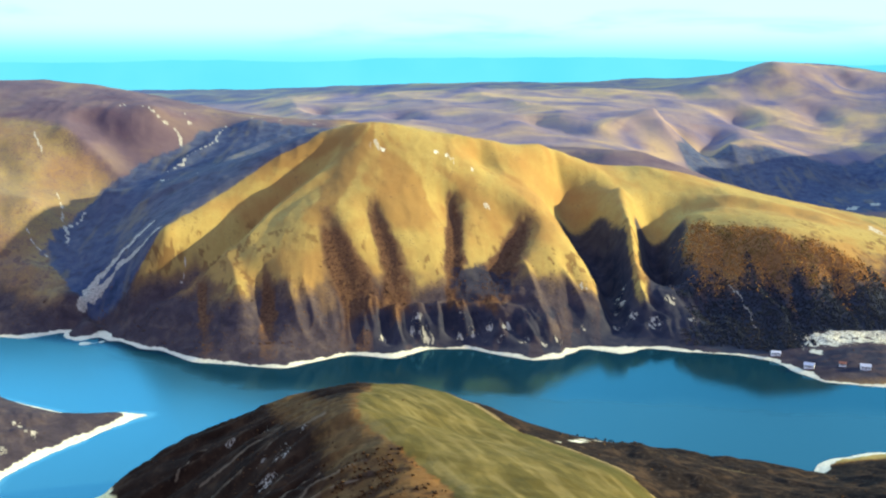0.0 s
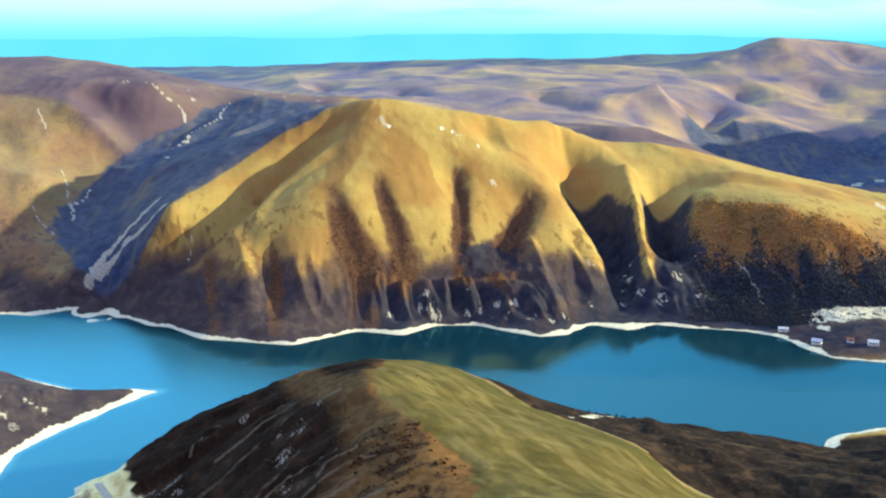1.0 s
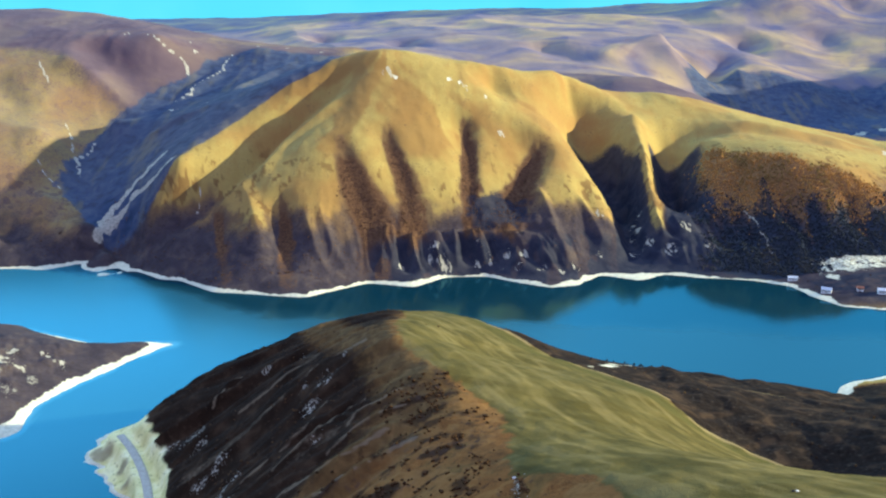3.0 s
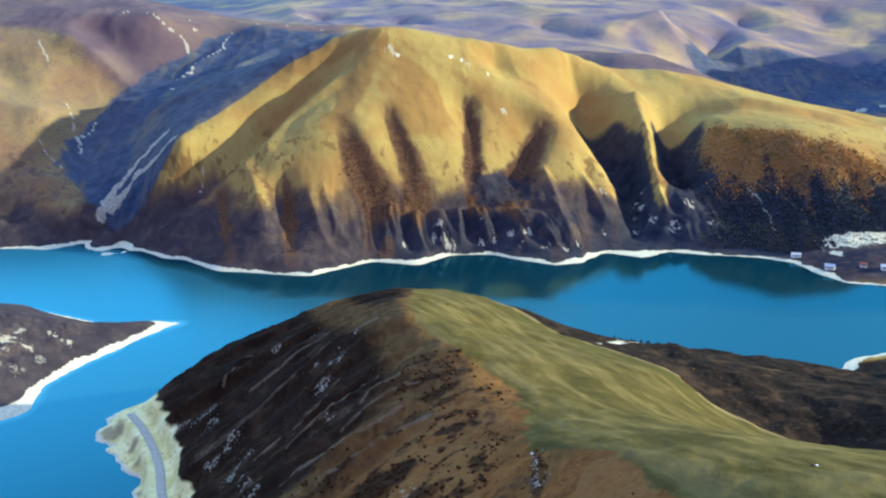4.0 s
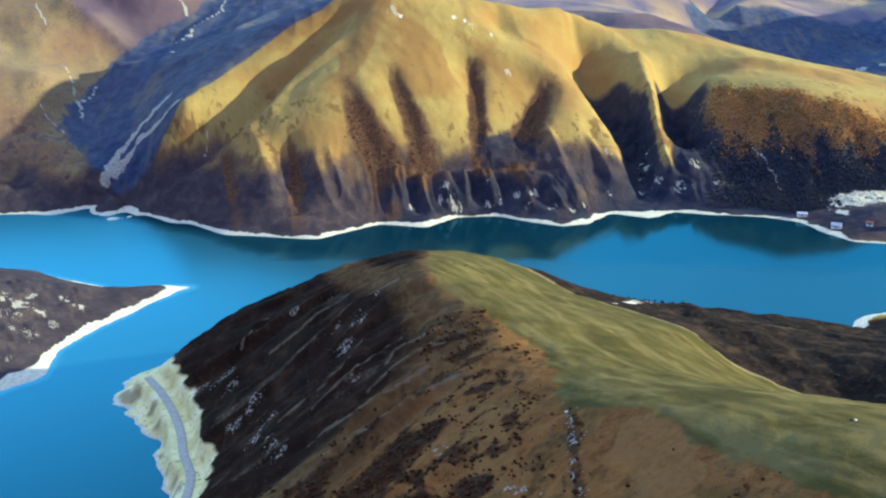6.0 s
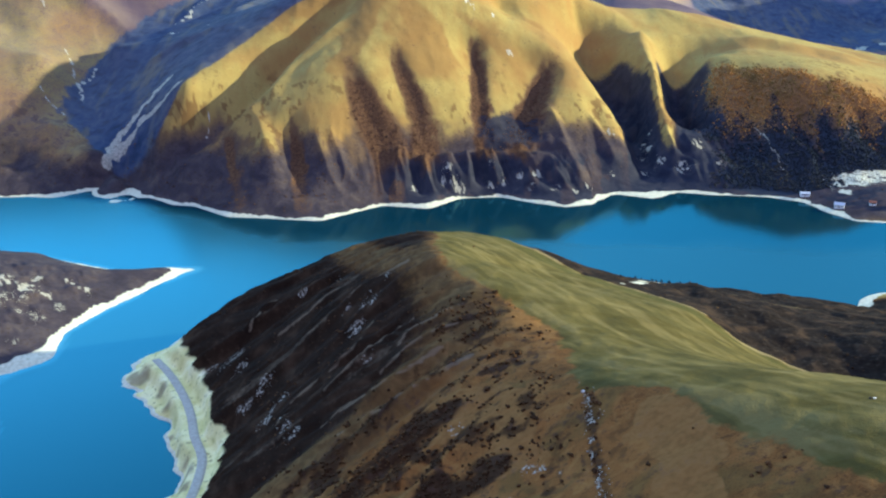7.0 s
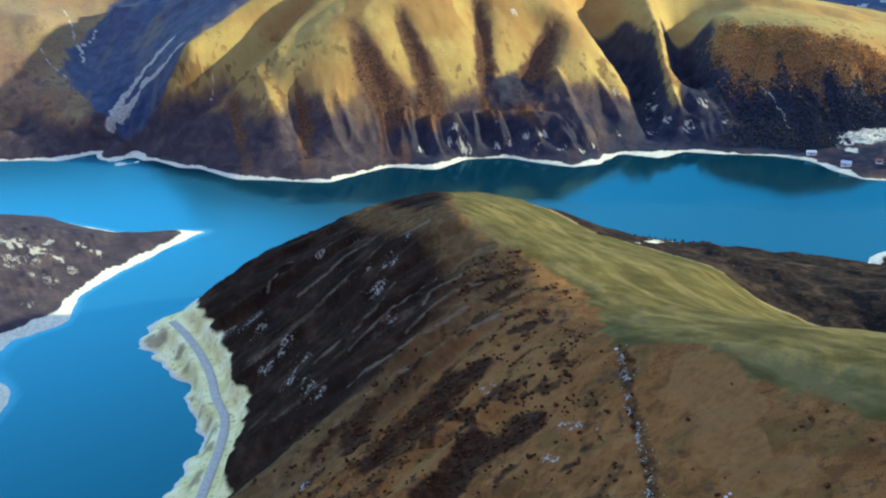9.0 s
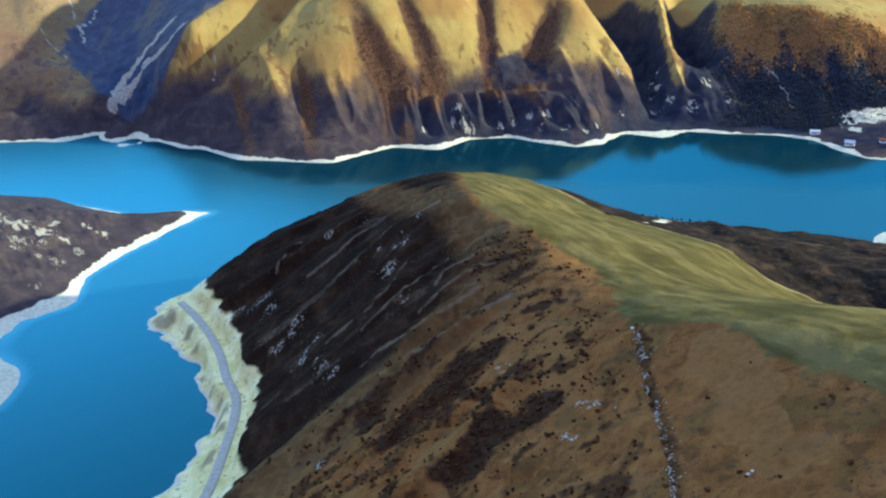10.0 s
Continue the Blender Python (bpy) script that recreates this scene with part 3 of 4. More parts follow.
    crest = np.zeros(len(x))
    for line in FLANK_RIBS:
        d, s = near_line(x, y, line)
        crest = np.maximum(crest, step(2.1, 0.3, d + 1.6 * (n2 - 0.5)) * step(0.30, 0.44, fractal(x / 6, y / 6, 3, 93)))
    out["rib"] = np.maximum(0.9 * crest, 0.6 * out["scrub"] * step(-230, -200, x) * step(-10, -30, x) * step(720, 700, y) * np.clip(step(0.80, 0.97, nr) * 0.9 + step(0.86, 1.0, nf) * 0.4, 0, 1) * step(0.40, 0.58, fractal(x / 40, y / 14, 3, 97)) * step(20, 30, h))
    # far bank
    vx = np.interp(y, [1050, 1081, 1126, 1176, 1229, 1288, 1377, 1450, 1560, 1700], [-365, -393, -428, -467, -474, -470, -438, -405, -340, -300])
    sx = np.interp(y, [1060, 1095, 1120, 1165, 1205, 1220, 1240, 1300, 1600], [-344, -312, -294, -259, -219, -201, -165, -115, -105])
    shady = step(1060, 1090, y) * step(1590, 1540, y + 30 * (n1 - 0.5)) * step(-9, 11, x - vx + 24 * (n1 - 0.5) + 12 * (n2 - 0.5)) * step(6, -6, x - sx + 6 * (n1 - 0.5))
    out["heath"] = far * step(74, 36, h + 22 * step(-400, -430, x) + 40 * (n1 - 0.5) + 14 * (n2 - 0.5)) * step(1320, 1240, y)
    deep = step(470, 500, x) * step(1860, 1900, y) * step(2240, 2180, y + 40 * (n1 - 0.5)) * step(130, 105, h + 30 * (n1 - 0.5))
    sd, ss = near_line(x, y, [(105, 1225), (132, 1185), (152, 1150), (163, 1112)])
    out["heath"] = out["heath"] * (1 - step(36, 14, sd + 14 * (n2 - 0.5)))
    sd, ss = near_line(x, y, [(230, 1245), (225, 1165), (217, 1080)])
    out["heath"] = out["heath"] * (1 - step(13, 4, sd + 6 * (n2 - 0.5)))
    out["heath"] = np.maximum(out["heath"], step(870, 840, y) * west)
    out["valley_shade"] = np.maximum(shady, deep)
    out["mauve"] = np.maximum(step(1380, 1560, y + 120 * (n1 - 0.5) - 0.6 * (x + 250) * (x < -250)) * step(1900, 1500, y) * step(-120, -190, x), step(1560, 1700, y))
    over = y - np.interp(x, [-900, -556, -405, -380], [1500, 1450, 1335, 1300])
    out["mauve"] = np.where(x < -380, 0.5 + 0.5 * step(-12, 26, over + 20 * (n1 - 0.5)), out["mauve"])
    out["wood"] = far * (1 - step(372, 380, x) * step(1020, 1008, y)) * step(272, 312, x + 0.12 * (1200 - y) + 60 * (n1 - 0.5) + 24 * (n2 - 0.5)) * step(12, -14, y - np.interp(x, [300, 335, 400, 465, 515], [1232, 1205, 1140, 1115, 1090]) + 16 * (n2 - 0.5) + 20 * (n1 - 0.5)) * step(978, 992, y + 10 * (n1 - 0.5))
    out["dark_wood"] = shaded_foot(x, y, h)
    spur = np.interp(y, [p[1] for p in SHOULDER_SPUR][::-1], [p[0] for p in SHOULDER_SPUR][::-1])
    strip = step(-7, -2, x - spur + 5 * (n2 - 0.5)) * step(17, 9, x - spur + 5 * (n2 - 0.5)) * step(1060, 1100, y)
    out["shade_dark_ground"] = far * step(1285, 1262, y + 0.25 * (x - 240)) * step(140, 160, x) * step(315, 295, x) * step(104, 82, h + 26 * (n1 - 0.5) + 8 * (n2 - 0.5)) * step(985, 1005, y) * (1 - out["wood"]) * (1 - strip) * step(-5, 5, x - np.interp(y, [1040, 1076, 1112, 1150, 1190, 1235], [166, 172, 171, 164, 151, 126]) + 6 * (n2 - 0.5))
    out["shade_dark_ground"] = np.maximum(out["shade_dark_ground"], 0.8 * far * step(-110, -80, x) * step(185, 150, x) * step(40, 26, h + 14 * (n1 - 0.5)) * step(0.36, 0.5, fractal(x / 16, y / 30, 3, 109)))
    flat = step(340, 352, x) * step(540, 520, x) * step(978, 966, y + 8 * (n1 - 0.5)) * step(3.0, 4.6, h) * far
    out["shade_dark_ground"] = np.maximum(out["shade_dark_ground"], 0.8 * flat * step(0.36, 0.52, fractal(x / 16, y / 6, 3, 177)))
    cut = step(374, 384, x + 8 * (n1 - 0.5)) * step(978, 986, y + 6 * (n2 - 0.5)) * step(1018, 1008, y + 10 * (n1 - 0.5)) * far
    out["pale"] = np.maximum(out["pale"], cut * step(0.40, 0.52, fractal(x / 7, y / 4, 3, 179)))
    dark_patch = step(1.15, 0.7, np.hypot((x - 44) / 38, (y - 1078) / 24) + 0.7 * (n2 - 0.5) + 0.6 * (n1 - 0.5))
    out["shade_dark_ground"] = np.maximum(out["shade_dark_ground"], dark_patch)
    bushes = np.zeros(len(x))
    for line, half, deep, bushy in MAIN_GULLIES:
        d, s = sided(x, y, line)
        d = np.where(d < 0, -d * 1.7, d)
        bushes = np.maximum(bushes, step(bushy * 1.25, bushy * 0.25, d / (0.55 + 0.6 * s) + 12 * (n2 - 0.5) + 14 * (n1 - 0.5)) * step(-0.05, 0.42, s + 0.3 * (n2 - 0.5)))
    out["gully"] = bushes * far * (0.4 + 0.6 * step(12, 34, h))
    # broad tan faces fan out below the summit, and the grass is tufted with brown lower down
    spread = np.arctan2(x + 85, np.maximum(1262 - y, 12))
    out["fan"] = far * step(1300, 1240, y) * step(0.36, 0.72, rough(spread * 4.5 + 3.3 + 1.6 * n1 + 0.5 * n2, h / 70, 171) * 0.6 + 0.4 * n1) * step(-260, -200, x) * step(60, 110, h)
    out["tussock"] = far * step(1290, 1220, y) * step(150, 70, h + 40 * (n1 - 0.5)) * step(0.50, 0.62, fractal(x / 5, y / 7, 3, 173)) * step(0.4, 0.6, fractal(x / 34, y / 34, 3, 175))
    return out


# ---- materials ----
class Mat:
    """A node material with a few short ways to make colours."""

    def __init__(self, name, roughness=0.9):
        self.m = bpy.data.materials.new(name)
        self.m.use_nodes = True
        self.t = self.m.node_tree
        self.b = self.t.nodes["Principled BSDF"]
        self.b.inputs["Roughness"].default_value = roughness
        self.b.inputs["Specular IOR Level"].default_value = 0.03
        self.xyz = self.t.nodes.new("ShaderNodeNewGeometry").outputs["Position"]

    def put(self, socket, value):
        if isinstance(value, bpy.types.NodeSocket):
            self.t.links.new(value, socket)
        else:
            socket.default_value = value

    def noise(self, scale, detail=4.0, stretch=(1, 1, 1), distortion=0.0):
        vec = self.xyz
        if stretch != (1, 1, 1):
            mp = self.t.nodes.new("ShaderNodeMapping")
            mp.inputs["Scale"].default_value = stretch
            self.put(mp.inputs["Vector"], vec)
            vec = mp.outputs[0]
        n = self.t.nodes.new("ShaderNodeTexNoise")
        self.put(n.inputs["Vector"], vec)
        n.inputs["Scale"].default_value, n.inputs["Detail"].default_value, n.inputs["Distortion"].default_value = scale, detail, distortion
        return n.outputs["Fac"]

    def span(self, value, a, b, lo=0.0, hi=1.0):
        r = self.t.nodes.new("ShaderNodeMapRange")
        r.interpolation_type = "SMOOTHSTEP"
        for k, v in enumerate((value, a, b, lo, hi)):
            self.put(r.inputs[k], v)
        return r.outputs[0]

    def math(self, op, a, b=0.0):
        r = self.t.nodes.new("ShaderNodeMath")
        r.operation = op
        self.put(r.inputs[0], a), self.put(r.inputs[1], b)
        return r.outputs[0]

    def mix(self, fac, a, b):
        r = self.t.nodes.new("ShaderNodeMix")
        r.data_type = "RGBA"
        self.put(r.inputs[0], fac), self.put(r.inputs[6], a), self.put(r.inputs[7], b)
        return r.outputs[2]

    def ramp(self, value, *stops):
        r = self.t.nodes.new("ShaderNodeValToRGB")
        e = r.color_ramp.elements
        while len(e) < len(stops):
            e.new(0.5)
        for k, (at, c) in enumerate(stops):
            e[k].position, e[k].color = at, (*c, 1)
        self.put(r.inputs[0], value)
        return r.outputs[0]

    def cover(self, name):
        a = self.t.nodes.new("ShaderNodeAttribute")
        a.attribute_name = name
        return a.outputs["Fac"]

    def bump(self, value, distance, strength=1.0, under=None):
        r = self.t.nodes.new("ShaderNodeBump")
        r.inputs["Distance"].default_value, r.inputs["Strength"].default_value = distance, strength
        self.put(r.inputs["Height"], value)
        if under is not None:
            self.put(r.inputs["Normal"], under)
        return r.outputs[0]

    def finish(self, colour=None, normal=None, roughness=None):
        if colour is not None:
            self.put(self.b.inputs["Base Color"], colour if isinstance(colour, bpy.types.NodeSocket) else (*colour, 1))
        if normal is not None:
            self.put(self.b.inputs["Normal"], normal)
        if roughness is not None:
            self.put(self.b.inputs["Roughness"], roughness)
        return self.m


def make_ground_material():
    m = Mat("hillside", 0.95)
    broad, patch, grain, fine = m.noise(0.012, 5), m.noise(0.07, 5, distortion=0.6), m.noise(0.4, 5), m.noise(1.6, 4)
    streak = m.noise(0.12, 4, (1.0, 0.25, 0.25), 0.5)
    edge = m.math("ADD", m.math("MULTIPLY", m.math("SUBTRACT", patch, 0.5), 0.5), m.math("MULTIPLY", m.math("SUBTRACT", grain, 0.5), 0.6))

    def where(name, lo=0.35, hi=0.65, ragged=1.0):
        return m.span(m.math("ADD", m.cover(name), m.math("MULTIPLY", edge, ragged)), lo, hi)

    gold = m.ramp(patch, (0.2, (0.278, 0.190, 0.058)), (0.5, (0.312, 0.223, 0.066)), (0.8, (0.345, 0.252, 0.076)))
    gold = m.mix(m.span(streak, 0.5, 0.75, 0.0, 0.4), gold, (0.265, 0.145, 0.042, 1))
    gold = m.mix(m.span(grain, 0.58, 0.75, 0.0, 0.22), gold, (0.22, 0.12, 0.035, 1))
    gold = m.mix(m.span(broad, 0.44, 0.64, 0.0, 0.75), gold, (0.27, 0.145, 0.045, 1))
    gold = m.mix(m.span(m.cover("fan"), 0.1, 0.9, 0.0, 0.8), gold, (0.235, 0.128, 0.040, 1))
    gold = m.mix(m.span(m.cover("tussock"), 0.3, 0.8, 0.0, 0.7), gold, (0.13, 0.068, 0.026, 1))
    olive = m.ramp(patch, (0.25, (0.066, 0.051, 0.014)), (0.5, (0.096, 0.075, 0.021)), (0.75, (0.148, 0.112, 0.035)))
    olive = m.mix(m.span(m.noise(0.05, 4, (0.5, 1.3, 1)), 0.48, 0.68), olive, (0.070, 0.054, 0.013, 1))
    olive = m.mix(m.span(m.cover("grass_streak"), 0.5, 0.74, 0.0, 0.38), olive, (0.205, 0.155, 0.058, 1))
    olive = m.mix(m.span(m.cover("grass_streak"), 0.44, 0.3, 0.0, 0.5), olive, (0.050, 0.042, 0.012, 1))
    olive = m.mix(m.span(grain, 0.55, 0.8, 0.0, 0.5), olive, (0.085, 0.062, 0.022, 1))
    brown = m.ramp(patch, (0.25, (0.112, 0.048, 0.014)), (0.5, (0.182, 0.080, 0.021)), (0.78, (0.248, 0.120, 0.034)))
    brown = m.mix(m.span(grain, 0.52, 0.72, 0.0, 0.7), brown, (0.068, 0.031, 0.010, 1))
    brown = m.mix(m.span(fine, 0.5, 0.68, 0.0, 0.55), brown, (0.055, 0.024, 0.008, 1))
    brown = m.mix(m.span(broad, 0.5, 0.68, 0.0, 0.4), brown, (0.22, 0.098, 0.026, 1))
    mottle = m.noise(0.16, 5, distortion=0.7)
    brown = m.mix(m.span(mottle, 0.52, 0.66, 0.0, 0.6), brown, (0.075, 0.040, 0.014, 1))
    brown = m.mix(m.span(mottle, 0.46, 0.34, 0.0, 0.45), brown, (0.26, 0.135, 0.037, 1))
    brown = m.mix(m.span(m.noise(0.035, 4, distortion=1.0), 0.52, 0.66, 0.0, 0.5), brown, (0.100, 0.068, 0.020, 1))
    russet = m.ramp(grain, (0.3, (0.15, 0.075, 0.022)), (0.7, (0.25, 0.125, 0.036)))
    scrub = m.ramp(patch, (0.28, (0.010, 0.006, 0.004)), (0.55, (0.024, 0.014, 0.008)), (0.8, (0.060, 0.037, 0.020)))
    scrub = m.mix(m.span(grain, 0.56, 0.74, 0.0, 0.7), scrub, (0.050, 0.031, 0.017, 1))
    heath = m.ramp(patch, (0.25, (0.027, 0.023, 0.031)), (0.5, (0.050, 0.039, 0.045)), (0.78, (0.092, 0.069, 0.060)))
    heath = m.mix(m.span(grain, 0.5, 0.7, 0.0, 0.7), heath, (0.042, 0.030, 0.025, 1))
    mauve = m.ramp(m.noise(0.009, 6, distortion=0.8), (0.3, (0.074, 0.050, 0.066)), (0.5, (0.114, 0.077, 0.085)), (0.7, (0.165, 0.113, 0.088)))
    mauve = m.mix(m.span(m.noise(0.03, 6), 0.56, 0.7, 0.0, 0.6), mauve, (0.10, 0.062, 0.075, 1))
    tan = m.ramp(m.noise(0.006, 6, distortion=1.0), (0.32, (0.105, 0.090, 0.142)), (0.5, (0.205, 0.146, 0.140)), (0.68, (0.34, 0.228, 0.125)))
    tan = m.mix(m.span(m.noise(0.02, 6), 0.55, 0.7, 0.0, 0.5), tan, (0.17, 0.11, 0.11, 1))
    valley_shade = m.ramp(patch, (0.25, (0.020, 0.032, 0.062)), (0.5, (0.038, 0.056, 0.104)), (0.78, (0.078, 0.090, 0.122)))
    valley_shade = m.mix(m.span(m.noise(0.05, 5, (1.0, 0.3, 0.3)), 0.52, 0.7, 0.0, 0.6), valley_shade, (0.13, 0.115, 0.085, 1))
    thicket = m.ramp(grain, (0.3, (0.008, 0.005, 0.004)), (0.7, (0.038, 0.020, 0.010)))
    gully = m.ramp(grain, (0.3, (0.06, 0.031, 0.021)), (0.7, (0.135, 0.072, 0.034)))
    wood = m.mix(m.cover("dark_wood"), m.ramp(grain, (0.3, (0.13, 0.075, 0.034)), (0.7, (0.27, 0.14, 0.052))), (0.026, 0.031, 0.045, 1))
    pale = m.ramp(grain, (0.25, (0.44, 0.40, 0.28)), (0.55, (0.60, 0.555, 0.40)), (0.8, (0.70, 0.655, 0.50)))
    scree = m.ramp(grain, (0.3, (0.25, 0.225, 0.17)), (0.7, (0.50, 0.46, 0.36)))
    bench = m.ramp(patch, (0.3, (0.54, 0.47, 0.17)), (0.55, (0.72, 0.64, 0.30)), (0.8, (0.80, 0.74, 0.46)))
    bench = m.mix(m.span(grain, 0.58, 0.7, 0.0, 0.75), bench, (0.20, 0.17, 0.08, 1))

    z = m.t.nodes.new("ShaderNodeSeparateXYZ")
    m.put(z.inputs[0], m.xyz)
    near = m.span(z.outputs["Y"], 705.0, 715.0, 1.0, 0.0)
    c = m.mix(near, gold, brown)
    c = m.mix(m.math("MULTIPLY", where("russet"), 0.8), c, russet)
    umber = m.ramp(mottle, (0.35, (0.058, 0.038, 0.016)), (0.55, (0.100, 0.063, 0.024)), (0.72, (0.165, 0.098, 0.036)))
    c = m.mix(m.math("MULTIPLY", where("umber", 0.1, 0.95), 0.8), c, umber)
    c = m.mix(m.math("MULTIPLY", where("thicket", 0.1, 0.95, 1.7), 0.92), c, thicket)
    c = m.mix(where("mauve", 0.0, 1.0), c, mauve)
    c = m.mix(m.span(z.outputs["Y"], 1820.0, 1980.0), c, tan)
    c = m.mix(m.math("MULTIPLY", m.span(m.math("ADD", m.cover("heath"), m.cover("gully")), 0.0, 0.5), 0.75), c, m.mix(grain, (0.11, 0.065, 0.034, 1), (0.20, 0.122, 0.058, 1)))
    c = m.mix(where("heath", 0.0, 1.0), c, heath)
    c = m.mix(where("gully", 0.05, 0.75), c, gully)
    c = m.mix(m.math("MULTIPLY", where("valley_shade", 0.2, 0.8, 0.9), 0.88), c, valley_shade)
    c = m.mix(m.math("MULTIPLY", where("shade_dark_ground", 0.1, 0.9), 0.93), c, m.mix(m.span(patch, 0.3, 0.7), (0.015, 0.018, 0.032, 1), (0.036, 0.036, 0.048, 1)))
    c = m.mix(where("wood"), c, wood)
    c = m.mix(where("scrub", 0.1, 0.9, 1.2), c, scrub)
    burnt = m.ramp(grain, (0.3, (0.009, 0.006, 0.005)), (0.6, (0.021, 0.014, 0.010)), (0.8, (0.075, 0.055, 0.036)))
    burnt = m.mix(m.span(patch, 0.5, 0.68, 0.0, 0.7), burnt, (0.060, 0.036, 0.020, 1))
    c = m.mix(m.math("MULTIPLY", where("burnt"), 0.95), c, burnt)
    c = m.mix(m.math("MULTIPLY", where("rib", 0.35, 0.9, 1.0), 0.5), c, (0.21, 0.155, 0.095, 1))
    c = m.mix(where("olive"), c, olive)
    c = m.mix(m.math("MULTIPLY", where("green", 0.2, 0.9), 0.75), c, m.mix(patch, (0.045, 0.042, 0.011, 1), (0.076, 0.066, 0.017, 1)))
    c = m.mix(m.math("MULTIPLY", where("straw"), 0.5), c, (0.30, 0.22, 0.10, 1))
    c = m.mix(where("bench", 0.3, 0.7, 0.5), c, bench)
    c = m.mix(m.math("MULTIPLY", m.cover("stain"), 0.75), c, (0.20, 0.155, 0.10, 1))
    broken = m.math("MAXIMUM", m.math("SUBTRACT", 1.0, near), m.span(m.noise(0.9, 4), 0.46, 0.58))
    c = m.mix(m.math("MULTIPLY", m.math("MULTIPLY", where("scree", 0.35, 0.75), broken), 0.8), c, scree)
    c = m.mix(where("pale", 0.3, 0.7, 0.5), c, pale)
    # lake bed
    c = m.mix(m.span(z.outputs["Z"], -1.5, -0.2, 1.0, 0.0), c, (0.30, 0.33, 0.28, 1))
    nrm = m.bump(patch, 1.5, 0.22)
    nrm = m.bump(grain, 0.5, 0.5, nrm)
    nrm = m.bump(fine, 0.25, 0.6, nrm)
    return m.finish(c, nrm)


def make_water_material():
    m = Mat("lake_water", 0.05)
    c = m.ramp(m.noise(0.006, 3), (0.3, (0.004, 0.023, 0.034)), (0.7, (0.006, 0.030, 0.044)))
    waves = m.bump(m.noise(0.5, 3, (0.6, 1.3, 1.0)), 0.12, 0.25)
    # ruffled by wind in the west and south, calm in the lee of the big hill
    p = m.t.nodes.new("ShaderNodeSeparateXYZ")
    m.put(p.inputs[0], m.xyz)
    def side(x0, y0, x1, y1):
        """Metres to the north-east of a line."""
        n = math.hypot(x1 - x0, y1 - y0)
        u = m.math("MULTIPLY", m.math("SUBTRACT", p.outputs["X"], x0), (y0 - y1) / n)
        return m.math("ADD", u, m.math("MULTIPLY", m.math("SUBTRACT", p.outputs["Y"], y0), (x1 - x0) / n))
    drift = m.math("MULTIPLY", m.math("SUBTRACT", m.noise(0.013, 3), 0.5), 46.0)
    west = m.math("ADD", side(-300, 975, -120, 832), drift)
    south = m.math("ADD", side(0, 868, 400, 826), m.math("MULTIPLY", drift, 1.6))
    calm = m.math("MULTIPLY", m.span(west, -14.0, 14.0), m.span(south, -26.0, 20.0))
    c = m.mix(m.math("SUBTRACT", 1.0, calm), c, (0.014, 0.050, 0.068, 1))
    c = m.mix(m.span(p.outputs["Y"], 390.0, 640.0, 0.75, 0.0), c, (0.006, 0.030, 0.044, 1))
    sky_sheen = m.math("MULTIPLY", m.span(west, -60.0, 10.0, 1.0, 0.0), m.span(p.outputs["Y"], 640.0, 870.0))
    c = m.mix(m.math("MULTIPLY", sky_sheen, 0.6), c, (0.018, 0.092, 0.145, 1))
    c = m.mix(m.math("MULTIPLY", m.cover("shallow"), 0.5), c, (0.11, 0.26, 0.29, 1))
    # a deep turquoise body under a glossy, blue-tinted surface
    body, gloss, both, facing = (m.t.nodes.new("ShaderNode" + k) for k in ("BsdfDiffuse", "BsdfGlossy", "MixShader", "Fresnel"))
    facing.inputs["IOR"].default_value = 1.34
    gloss.inputs["Color"].default_value = (0.34, 0.76, 0.92, 1)
    m.put(body.inputs["Color"], c)
    m.put(gloss.inputs["Roughness"], m.span(calm, 0.0, 1.0, 0.24, 0.05))
    m.put(gloss.inputs["Normal"], waves), m.put(facing.inputs["Normal"], waves)
    m.put(both.inputs[0], facing.outputs[0]), m.put(both.inputs[1], body.outputs[0]), m.put(both.inputs[2], gloss.outputs[0])
    m.put(m.t.nodes["Material Output"].inputs["Surface"], both.outputs[0])
    m.t.nodes.remove(m.b)
    return m.m


def make_sky_material():
    m = Mat("sky_backdrop")
    sep = m.t.nodes.new("ShaderNodeSeparateXYZ")
    m.put(sep.inputs[0], m.xyz)
    blue = m.ramp(m.span(sep.outputs["Z"], 150.0, 2600.0), (0.0, (0.20, 0.72, 0.82)), (0.10, (0.24, 0.82, 0.92)), (0.22, (0.14, 0.66, 1.00)), (0.42, (0.58, 1.42, 2.10)), (0.72, (0.85, 1.85, 2.65)), (1.0, (0.55, 1.32, 1.92)))
    cloud = m.noise(0.0011, 6, (0.7, 1.0, 3.2), 0.4)
    veil = m.math("MULTIPLY", m.span(cloud, 0.16, 0.46), m.math("MULTIPLY", m.span(sep.outputs["Z"], 230.0, 420.0), m.span(sep.outputs["Z"], 800.0, 1150.0, 1.0, 0.0)))
    c = m.mix(m.math("MULTIPLY", veil, 0.92), blue, (0.66, 0.93, 0.93, 1))
    m.b.inputs["Base Color"].default_value = (0, 0, 0, 1)
    m.b.inputs["Specular IOR Level"].default_value = 0
    m.put(m.b.inputs["Emission Color"], c)
    # the high sky, out of view, is brightened westward for the lake's reflection
    m.put(m.b.inputs["Emission Strength"], m.math("ADD", 0.5, m.math("MULTIPLY", m.span(sep.outputs["X"], -2600.0, 1800.0, 0.45, -0.16), m.span(sep.outputs["Z"], 700.0, 1300.0))))
    return m.m


